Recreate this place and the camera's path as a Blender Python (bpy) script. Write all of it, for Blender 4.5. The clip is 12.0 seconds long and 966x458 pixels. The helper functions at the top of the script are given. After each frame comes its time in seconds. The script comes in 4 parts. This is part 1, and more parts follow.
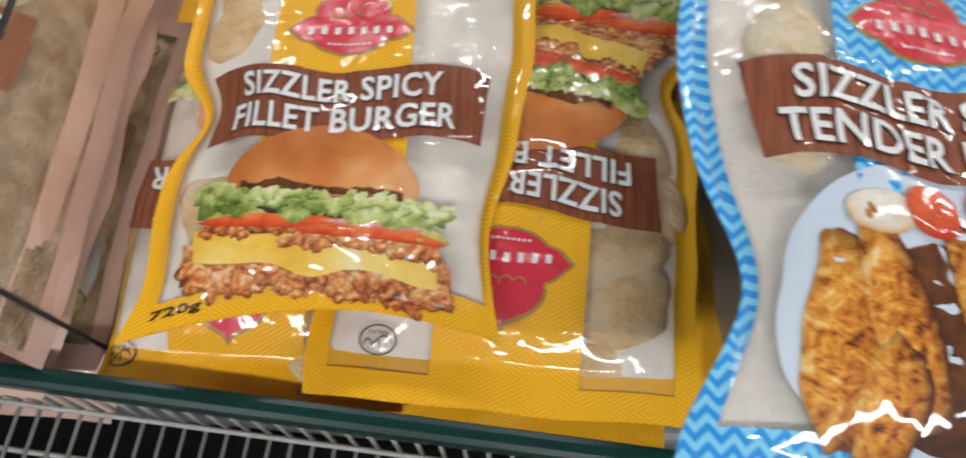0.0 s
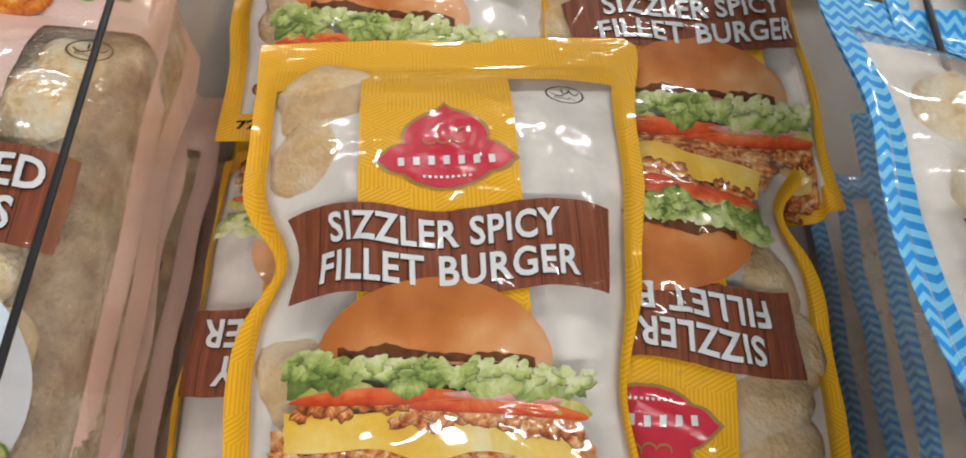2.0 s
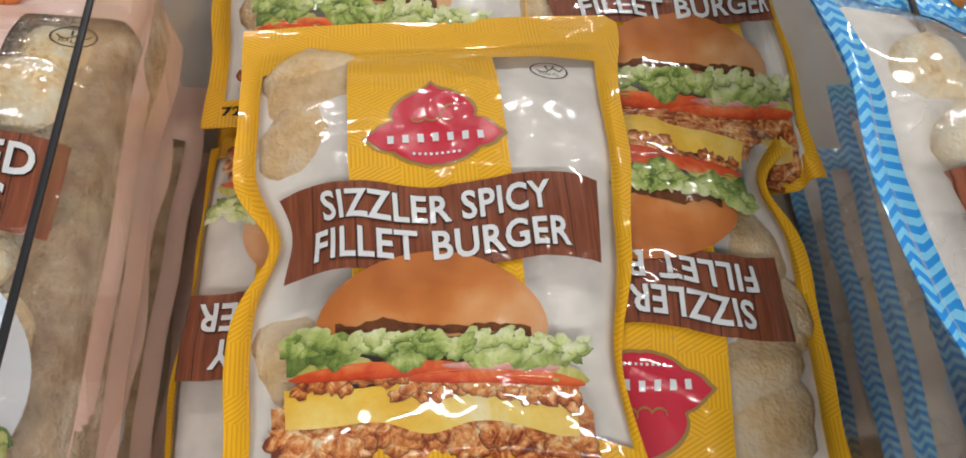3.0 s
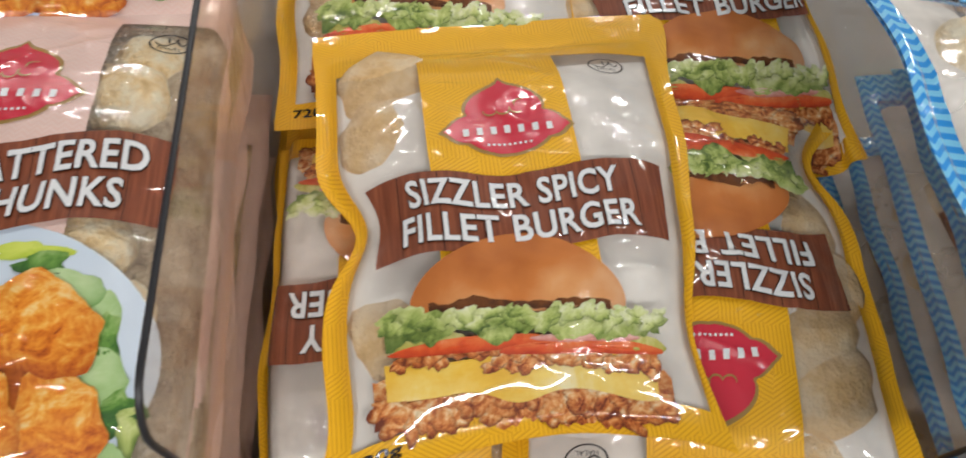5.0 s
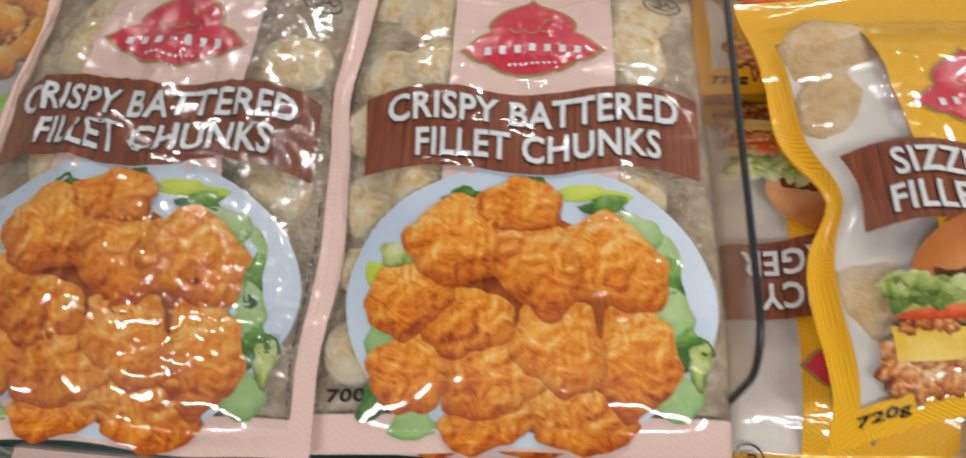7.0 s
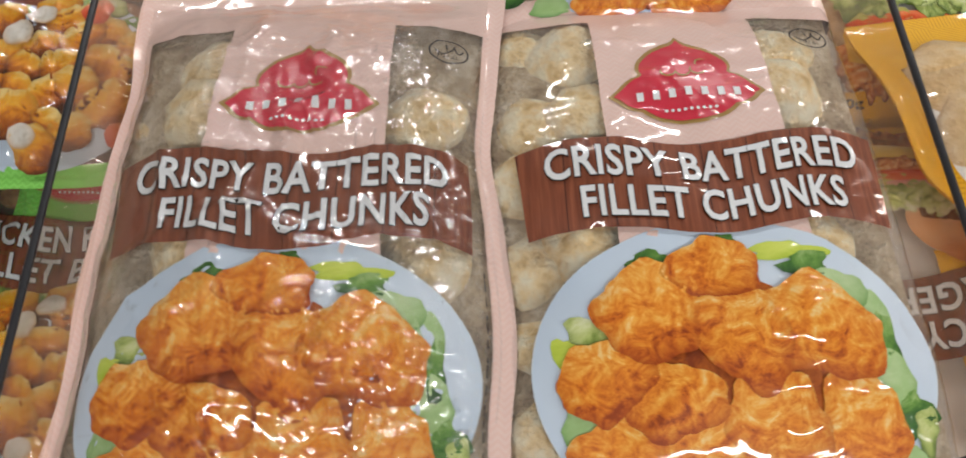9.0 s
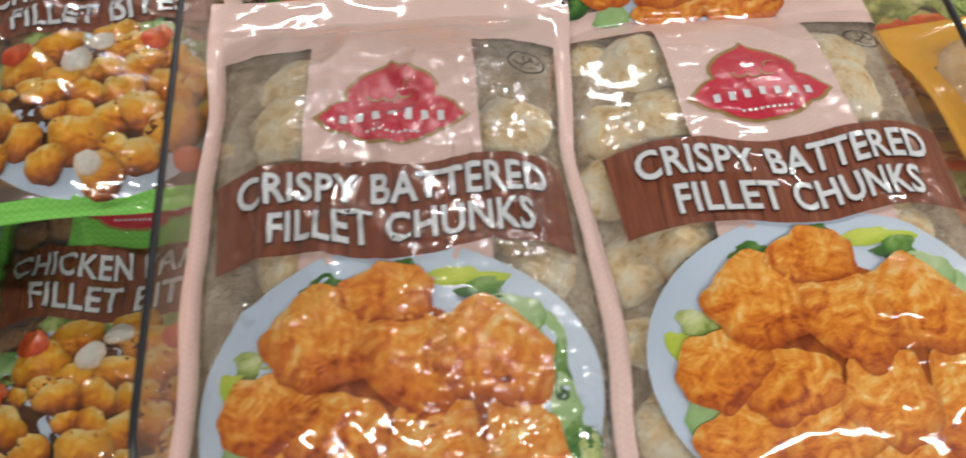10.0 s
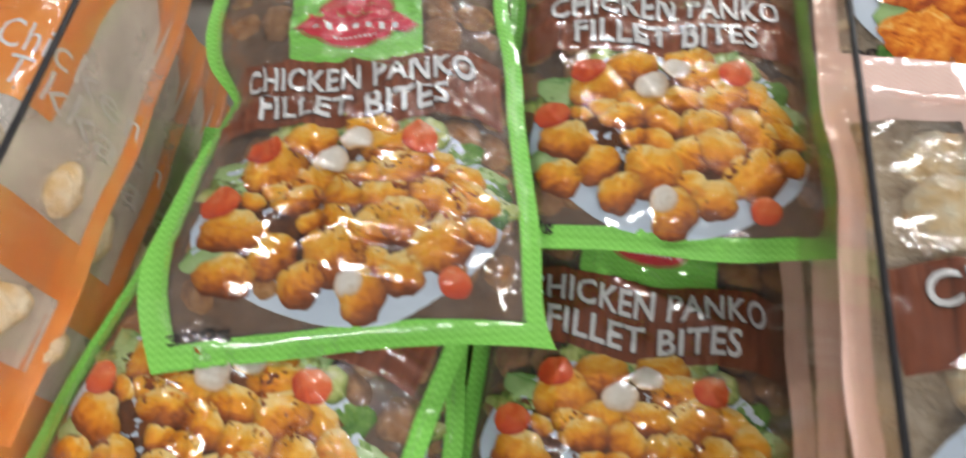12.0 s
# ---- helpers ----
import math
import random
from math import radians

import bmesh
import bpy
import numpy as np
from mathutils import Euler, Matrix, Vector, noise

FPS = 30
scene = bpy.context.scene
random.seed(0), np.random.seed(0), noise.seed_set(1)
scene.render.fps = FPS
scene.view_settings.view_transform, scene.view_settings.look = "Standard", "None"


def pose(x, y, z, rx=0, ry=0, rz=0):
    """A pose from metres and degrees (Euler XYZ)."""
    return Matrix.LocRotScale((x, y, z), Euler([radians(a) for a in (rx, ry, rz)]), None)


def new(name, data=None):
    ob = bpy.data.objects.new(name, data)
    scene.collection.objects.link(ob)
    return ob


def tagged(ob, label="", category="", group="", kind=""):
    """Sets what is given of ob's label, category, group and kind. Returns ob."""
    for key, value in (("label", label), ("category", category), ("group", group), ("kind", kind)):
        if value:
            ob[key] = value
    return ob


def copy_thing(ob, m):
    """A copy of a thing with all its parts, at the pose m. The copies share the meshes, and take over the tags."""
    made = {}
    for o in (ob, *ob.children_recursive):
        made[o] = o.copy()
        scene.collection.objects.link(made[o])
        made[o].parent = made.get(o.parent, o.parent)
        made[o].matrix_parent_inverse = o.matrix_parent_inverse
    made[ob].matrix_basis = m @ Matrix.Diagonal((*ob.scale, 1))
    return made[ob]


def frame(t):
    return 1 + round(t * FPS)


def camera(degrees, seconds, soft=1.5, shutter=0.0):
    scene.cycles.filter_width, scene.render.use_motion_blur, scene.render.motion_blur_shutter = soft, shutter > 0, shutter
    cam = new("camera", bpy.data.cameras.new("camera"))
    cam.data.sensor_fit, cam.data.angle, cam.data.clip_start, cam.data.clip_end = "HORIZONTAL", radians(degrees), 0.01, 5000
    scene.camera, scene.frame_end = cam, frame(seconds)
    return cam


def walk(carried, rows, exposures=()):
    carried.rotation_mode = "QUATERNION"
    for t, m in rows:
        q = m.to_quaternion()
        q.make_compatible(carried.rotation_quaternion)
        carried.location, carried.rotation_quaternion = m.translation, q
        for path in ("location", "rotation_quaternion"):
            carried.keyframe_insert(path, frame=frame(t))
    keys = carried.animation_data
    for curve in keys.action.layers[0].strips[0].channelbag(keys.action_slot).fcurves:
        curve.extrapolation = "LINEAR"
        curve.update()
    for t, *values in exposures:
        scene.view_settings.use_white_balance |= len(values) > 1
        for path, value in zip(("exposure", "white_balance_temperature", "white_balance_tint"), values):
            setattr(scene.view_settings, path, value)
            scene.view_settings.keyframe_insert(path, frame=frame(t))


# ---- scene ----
cam = camera(63.0, 12.0, soft=1.7, shutter=0.5)
METRES, EYE, TILT, LEAN, TURN = 1.1, 1.3, -66.85, 1.81, 5.23
ROWS = [
    (0.0, 0.0, 0.0, 0.0, 0.0, 0.0, 0.0),
    (0.5, -0.0536, 0.0179, 0.0095, 0.35, -0.42, -2.59),
    (1.0, -0.0901, 0.053, 0.0369, -3.1, 0.62, -1.95),
    (1.5, -0.1104, 0.0753, 0.0613, -3.43, 2.98, 0.04),
    (2.0, -0.1119, 0.0704, 0.0649, -5.48, 3.28, 2.07),
    (2.5, -0.1163, 0.0694, 0.0572, -6.83, 2.86, 3.53),
    (4.5, -0.1468, 0.0566, 0.0487, -7.07, 3.76, 4.78),
    (5.0, -0.1721, 0.0443, 0.0371, -7.14, 4.02, 5.77),
    (5.5, -0.2193, 0.0293, 0.0237, -6.44, 5.06, 6.0),
    (6.0, -0.2943, 0.0209, 0.0122, -3.79, 6.0, 5.43),
    (6.5, -0.349, 0.028, 0.0127, -1.73, 5.0, 4.63),
    (7.0, -0.4016, 0.0417, 0.0365, -0.11, 3.24, 2.32),
    (7.5, -0.4207, 0.0584, 0.0651, 0.45, 2.7, 0.93),
    (9.5, -0.5489, 0.083, 0.0819, -5.25, 3.97, 8.04),
    (10.0, -0.5903, 0.079, 0.0764, -6.55, 4.95, 8.96),
    (10.5, -0.6524, 0.0804, 0.0678, -4.85, 5.83, 6.24),
    (11.0, -0.7155, 0.0882, 0.0678, -2.35, 5.77, 0.53),
    (11.5, -0.7962, 0.1091, 0.0936, -0.15, 4.79, -0.85),
    (12.0, -0.8633, 0.1267, 0.1357, 0.3, 4.94, -1.85),
]
walk(cam, [(t, pose(0, 0, EYE, TILT, LEAN, TURN) @ pose(METRES * x, METRES * y, METRES * z, 90 + pitch, roll, yaw)) for t, x, y, z, yaw, pitch, roll in ROWS],
     exposures=[(0.0, 0.08), (1.5, 0.04), (4.5, 0.0), (10.5, -0.04), (11.2, 0.06), (12.0, 0.28)])


# ---------------------------------------------------------------- light
world = bpy.data.worlds.new("store_air")
world.use_nodes = True
world.node_tree.nodes["Background"].inputs[0].default_value = (0.9, 0.95, 1.0, 1)
world.node_tree.nodes["Background"].inputs[1].default_value = 0.02
scene.world = world
LAMP_W = 26.5
CEILING = 3.0


def tube_lamp(x, y, length, width, along_y):
    """A long ceiling luminaire: the light inside its housing."""
    data = bpy.data.lights.new("tube", "AREA")
    data.shape, data.size, data.size_y = "RECTANGLE", length, width
    data.energy, data.color = LAMP_W, (1.0, 0.98, 0.965)
    ob = new("tube_lamp", data)
    ob.matrix_world = pose(x, y, CEILING - 0.085, 0, 0, 90 if along_y else 0)
    return ob


# ---------------------------------------------------------------- materials
def mat(name):
    m = bpy.data.materials.new(name)
    m.use_nodes = True
    nt = m.node_tree
    return m, nt, nt.nodes, nt.links, nt.nodes["Principled BSDF"]


def node(nt, kind, **values):
    n = nt.nodes.new(kind)
    for k, v in values.items():
        setattr(n, k, v)
    return n


def math_node(nt, op, a, b=None, c=None):
    n = nt.nodes.new("ShaderNodeMath")
    n.operation = op
    for i, v in enumerate((a, b, c)):
        if v is None:
            continue
        if isinstance(v, (int, float)):
            n.inputs[i].default_value = v
        else:
            nt.links.new(v, n.inputs[i])
    return n.outputs[0]


def noise_tex(nt, scale, detail=4.0, rough=0.6, vec=None, twist=0.0):
    n = nt.nodes.new("ShaderNodeTexNoise")
    n.inputs["Scale"].default_value, n.inputs["Detail"].default_value, n.inputs["Roughness"].default_value = scale, detail, rough
    n.inputs["Distortion"].default_value = twist
    if vec is None:
        tc = nt.nodes.new("ShaderNodeTexCoord")
        vec = tc.outputs["Object"]
    nt.links.new(vec, n.inputs["Vector"])
    return n.outputs["Fac"]


def ramp(nt, fac, stops):
    n = nt.nodes.new("ShaderNodeValToRGB")
    while len(n.color_ramp.elements) < len(stops):
        n.color_ramp.elements.new(0.5)
    for e, (p, c) in zip(n.color_ramp.elements, stops):
        e.position, e.color = p, (*c, 1)
    nt.links.new(fac, n.inputs[0])
    return n.outputs[0]


def mix_rgb(nt, fac, a, b, mode="MIX"):
    n = nt.nodes.new("ShaderNodeMix")
    n.data_type, n.blend_type = "RGBA", mode
    for s, v in ((n.inputs[0], fac), (n.inputs[6], a), (n.inputs[7], b)):
        if isinstance(v, (int, float)):
            s.default_value = v
        elif isinstance(v, tuple):
            s.default_value = (*v, 1)
        else:
            nt.links.new(v, s)
    return n.outputs[2]


def bump(nt, height, dist, strength=1.0):
    n = nt.nodes.new("ShaderNodeBump")
    n.inputs["Distance"].default_value, n.inputs["Strength"].default_value = dist, strength
    nt.links.new(height, n.inputs["Height"])
    return n.outputs[0]


def crease_bump(nt, dist=0.0009):
    """Creases of thin plastic film: sparse thin ridges in three directions, in patches, over a faint swell."""
    tc = nt.nodes.new("ShaderNodeTexCoord")
    total = math_node(nt, "MULTIPLY", noise_tex(nt, 16.0, 1.0, 0.4, tc.outputs["Object"]), 0.75)
    patch = node(nt, "ShaderNodeMapRange")
    patch.inputs["From Min"].default_value, patch.inputs["From Max"].default_value = 0.50, 0.66
    nt.links.new(noise_tex(nt, 11.0, 1.0, 0.5, tc.outputs["Object"]), patch.inputs["Value"])
    for scale, turn, stretch, sharp, gain in ((8.0, 0.35, 2.6, 17.0, 0.8), (11.0, -1.1, 2.1, 17.0, 0.65), (30.0, 1.9, 1.8, 10.0, 0.34)):
        mp = nt.nodes.new("ShaderNodeMapping")
        mp.inputs["Rotation"].default_value = (0, 0, turn)
        mp.inputs["Scale"].default_value = (1.0, stretch, 1.0)
        nt.links.new(tc.outputs["Object"], mp.inputs[0])
        n = noise_tex(nt, scale, 1.0, 0.5, mp.outputs[0])
        line = math_node(nt, "SUBTRACT", 1.0, math_node(nt, "MULTIPLY", math_node(nt, "ABSOLUTE", math_node(nt, "SUBTRACT", n, 0.5)), sharp))
        ridge = math_node(nt, "MULTIPLY", math_node(nt, "POWER", math_node(nt, "MAXIMUM", line, 0.0), 1.5), gain)
        total = math_node(nt, "ADD", total, math_node(nt, "MULTIPLY", ridge, patch.outputs[0]))
    return bump(nt, total, dist)


def gloss_print(name, colour_of, rough=0.5, crease=0.0016):
    """Ink printed on glossy film; colour_of(nt) gives the colour socket."""
    m, nt, nodes, links, p = mat(name)
    c = colour_of(nt)
    if isinstance(c, tuple):
        p.inputs["Base Color"].default_value = (*c, 1)
    else:
        links.new(c, p.inputs["Base Color"])
    p.inputs["Roughness"].default_value = rough
    p.inputs["Specular IOR Level"].default_value = 0.3
    p.inputs["Coat Weight"].default_value, p.inputs["Coat Roughness"].default_value, p.inputs["Coat IOR"].default_value = 1.0, 0.045, 1.5
    nrm = crease_bump(nt, crease)
    links.new(nrm, p.inputs["Coat Normal"])
    return m


def lines_pattern(base, dark):
    """Small cells hatched in three directions, as on the printed margins."""
    def make(nt):
        tc = nt.nodes.new("ShaderNodeTexCoord")
        vor = nt.nodes.new("ShaderNodeTexVoronoi")
        vor.inputs["Scale"].default_value = 62.0
        vor.inputs["Randomness"].default_value = 0.12
        nt.links.new(tc.outputs["Object"], vor.inputs["Vector"])
        sep = nt.nodes.new("ShaderNodeSeparateColor")
        nt.links.new(vor.outputs["Color"], sep.inputs[0])
        xyz = nt.nodes.new("ShaderNodeSeparateXYZ")
        nt.links.new(tc.outputs["Object"], xyz.inputs[0])
        angle = math_node(nt, "MULTIPLY", math_node(nt, "FLOOR", math_node(nt, "MULTIPLY", sep.outputs[0], 3.0)), math.pi / 3)
        d = math_node(nt, "ADD", math_node(nt, "MULTIPLY", xyz.outputs[0], math_node(nt, "COSINE", angle)),
                      math_node(nt, "MULTIPLY", xyz.outputs[1], math_node(nt, "SINE", angle)))
        w = math_node(nt, "GREATER_THAN", math_node(nt, "SINE", math_node(nt, "MULTIPLY", d, 2300.0)), 0.35)
        return mix_rgb(nt, math_node(nt, "MULTIPLY", w, 0.75), base, dark)
    return make


def zigzag_pattern(base, other, period, stripe, amount):
    """Chevron stripes running across the film."""
    def make(nt):
        tc = nt.nodes.new("ShaderNodeTexCoord")
        xyz = nt.nodes.new("ShaderNodeSeparateXYZ")
        nt.links.new(tc.outputs["Object"], xyz.inputs[0])
        z = math_node(nt, "PINGPONG", math_node(nt, "ADD", xyz.outputs[0], 1.0), period)
        d = math_node(nt, "ADD", xyz.outputs[1], z)
        w = math_node(nt, "GREATER_THAN", math_node(nt, "SINE", math_node(nt, "MULTIPLY", d, 2 * math.pi / stripe)), 0.0)
        return mix_rgb(nt, math_node(nt, "MULTIPLY", w, amount), base, other)
    return make


def wood_print(nt):
    tc = nt.nodes.new("ShaderNodeTexCoord")
    mp = nt.nodes.new("ShaderNodeMapping")
    mp.inputs["Scale"].default_value = (300.0, 14.0, 1.0)
    nt.links.new(tc.outputs["Object"], mp.inputs[0])
    grain = noise_tex(nt, 1.0, 5.0, 0.65, mp.outputs[0])
    col = ramp(nt, grain, ((0.28, (0.13, 0.031, 0.013)), (0.5, (0.235, 0.064, 0.028)), (0.72, (0.35, 0.112, 0.050))))
    xyz = nt.nodes.new("ShaderNodeSeparateXYZ")
    nt.links.new(tc.outputs["Object"], xyz.inputs[0])
    plank = math_node(nt, "LESS_THAN", math_node(nt, "FRACT", math_node(nt, "MULTIPLY", math_node(nt, "ADD", xyz.outputs[0], 1.0), 38.0)), 0.035)
    return mix_rgb(nt, math_node(nt, "MULTIPLY", plank, 0.7), col, (0.03, 0.008, 0.005))


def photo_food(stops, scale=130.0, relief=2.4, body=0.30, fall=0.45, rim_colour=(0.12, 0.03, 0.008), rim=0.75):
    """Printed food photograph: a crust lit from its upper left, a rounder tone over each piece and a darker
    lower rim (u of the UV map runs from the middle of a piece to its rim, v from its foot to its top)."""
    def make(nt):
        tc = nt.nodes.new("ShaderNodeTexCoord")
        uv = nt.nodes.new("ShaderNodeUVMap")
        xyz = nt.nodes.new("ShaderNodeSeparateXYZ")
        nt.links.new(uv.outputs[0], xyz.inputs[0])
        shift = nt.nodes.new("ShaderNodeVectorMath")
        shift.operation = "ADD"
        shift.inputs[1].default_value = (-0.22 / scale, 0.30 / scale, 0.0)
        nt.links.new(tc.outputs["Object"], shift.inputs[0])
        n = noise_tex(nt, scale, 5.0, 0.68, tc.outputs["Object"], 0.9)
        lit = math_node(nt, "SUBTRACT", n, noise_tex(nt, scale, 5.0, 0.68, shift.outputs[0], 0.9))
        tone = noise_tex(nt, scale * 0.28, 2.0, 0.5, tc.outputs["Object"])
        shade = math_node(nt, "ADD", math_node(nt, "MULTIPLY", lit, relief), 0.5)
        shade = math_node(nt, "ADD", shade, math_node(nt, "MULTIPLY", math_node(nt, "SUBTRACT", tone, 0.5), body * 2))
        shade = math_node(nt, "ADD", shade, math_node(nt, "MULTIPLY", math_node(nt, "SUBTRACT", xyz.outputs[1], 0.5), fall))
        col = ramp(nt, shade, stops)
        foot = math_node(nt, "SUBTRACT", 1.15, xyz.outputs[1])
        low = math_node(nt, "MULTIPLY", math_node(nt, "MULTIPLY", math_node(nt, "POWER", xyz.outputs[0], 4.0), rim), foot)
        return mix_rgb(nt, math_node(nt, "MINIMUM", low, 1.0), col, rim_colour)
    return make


def plain(name, colour, rough=0.5, metal=0.0, vary=0.12, scale=18.0, bump_d=0.0):
    m, nt, nodes, links, p = mat(name)
    n = noise_tex(nt, scale, 5.0, 0.6)
    lo, hi = tuple(c * (1 - vary) for c in colour), tuple(min(1, c * (1 + vary)) for c in colour)
    links.new(ramp(nt, n, ((0.3, lo), (0.7, hi))), p.inputs["Base Color"])
    p.inputs["Roughness"].default_value, p.inputs["Metallic"].default_value = rough, metal
    if bump_d:
        links.new(bump(nt, n, bump_d), p.inputs["Normal"])
    return m


def clear_film(name, haze=0.10, tint=(0.985, 0.985, 0.98), rough=0.045, crease=0.0022, shine=0.06):
    """Clear bag film: see-through, slightly milky, with a sharp gloss."""
    m, nt, nodes, links, p = mat(name)
    out = nodes["Material Output"]
    clear = node(nt, "ShaderNodeBsdfTransparent")
    clear.inputs[0].default_value = (*tint, 1)
    milk = node(nt, "ShaderNodeBsdfDiffuse")
    milk.inputs[0].default_value = (0.84, 0.83, 0.81, 1)
    gloss = node(nt, "ShaderNodeBsdfGlossy")
    gloss.inputs["Roughness"].default_value = rough
    nrm = crease_bump(nt, crease)
    links.new(nrm, gloss.inputs["Normal"])
    body = node(nt, "ShaderNodeMixShader")
    frost = ramp(nt, noise_tex(nt, 22.0, 3.0), ((0.30, (haze * 0.35,) * 3), (0.72, (haze * 1.9,) * 3)))
    links.new(frost, body.inputs[0])
    links.new(clear.outputs[0], body.inputs[1])
    links.new(milk.outputs[0], body.inputs[2])
    lw = node(nt, "ShaderNodeLayerWeight")
    lw.inputs["Blend"].default_value = 0.5
    sheen = math_node(nt, "ADD", math_node(nt, "MULTIPLY", math_node(nt, "POWER", lw.outputs["Facing"], 5.0), 0.8), shine)
    top = node(nt, "ShaderNodeMixShader")
    links.new(sheen, top.inputs[0])
    links.new(body.outputs[0], top.inputs[1])
    links.new(gloss.outputs[0], top.inputs[2])
    links.new(top.outputs[0], out.inputs[0])
    return m


def divider_plastic():
    """Scuffed clear sheet: slightly blurred see-through, grey-brown haze, gloss."""
    m, nt, nodes, links, p = mat("scuffed_clear_plastic")
    out = nodes["Material Output"]
    see = node(nt, "ShaderNodeBsdfRefraction")
    see.inputs["IOR"].default_value, see.inputs["Roughness"].default_value = 1.0, 0.085
    see.inputs[0].default_value = (0.97, 0.93, 0.89, 1)
    haze = node(nt, "ShaderNodeBsdfDiffuse")
    haze.inputs[0].default_value = (0.55, 0.43, 0.34, 1)
    gloss = node(nt, "ShaderNodeBsdfGlossy")
    gloss.inputs["Roughness"].default_value = 0.12
    a = node(nt, "ShaderNodeMixShader")
    links.new(ramp(nt, noise_tex(nt, 14.0, 5.0), ((0.3, (0.035,) * 3), (0.75, (0.13,) * 3))), a.inputs[0])
    links.new(see.outputs[0], a.inputs[1])
    links.new(haze.outputs[0], a.inputs[2])
    lw = node(nt, "ShaderNodeLayerWeight")
    lw.inputs["Blend"].default_value = 0.5
    sheen = math_node(nt, "ADD", math_node(nt, "MULTIPLY", math_node(nt, "POWER", lw.outputs["Facing"], 4.0), 0.35), 0.03)
    b = node(nt, "ShaderNodeMixShader")
    links.new(sheen, b.inputs[0])
    links.new(a.outputs[0], b.inputs[1])
    links.new(gloss.outputs[0], b.inputs[2])
    links.new(b.outputs[0], out.inputs[0])
    return m


def crumb(name, stops, frost=0.0, scale=110.0, depth=0.0040):
    """Breaded coating: coarse crumbs, optional frost."""
    m, nt, nodes, links, p = mat(name)
    n = noise_tex(nt, scale, 6.0, 0.66)
    col = ramp(nt, n, stops)
    if frost:
        f = ramp(nt, noise_tex(nt, 16.0, 3.0), ((0.42, (0, 0, 0)), (0.62, (frost,) * 3)))
        sep = nt.nodes.new("ShaderNodeSeparateColor")
        links.new(f, sep.inputs[0])
        col = mix_rgb(nt, sep.outputs[0], col, (0.68, 0.67, 0.66))
    links.new(col, p.inputs["Base Color"])
    p.inputs["Roughness"].default_value = 0.75
    vor = nt.nodes.new("ShaderNodeTexVoronoi")
    vor.inputs["Scale"].default_value = 320.0
    tc = nt.nodes.new("ShaderNodeTexCoord")
    links.new(tc.outputs["Object"], vor.inputs["Vector"])
    h = math_node(nt, "ADD", n, math_node(nt, "MULTIPLY", vor.outputs["Distance"], 0.18))
    links.new(bump(nt, h, depth), p.inputs["Normal"])
    return m


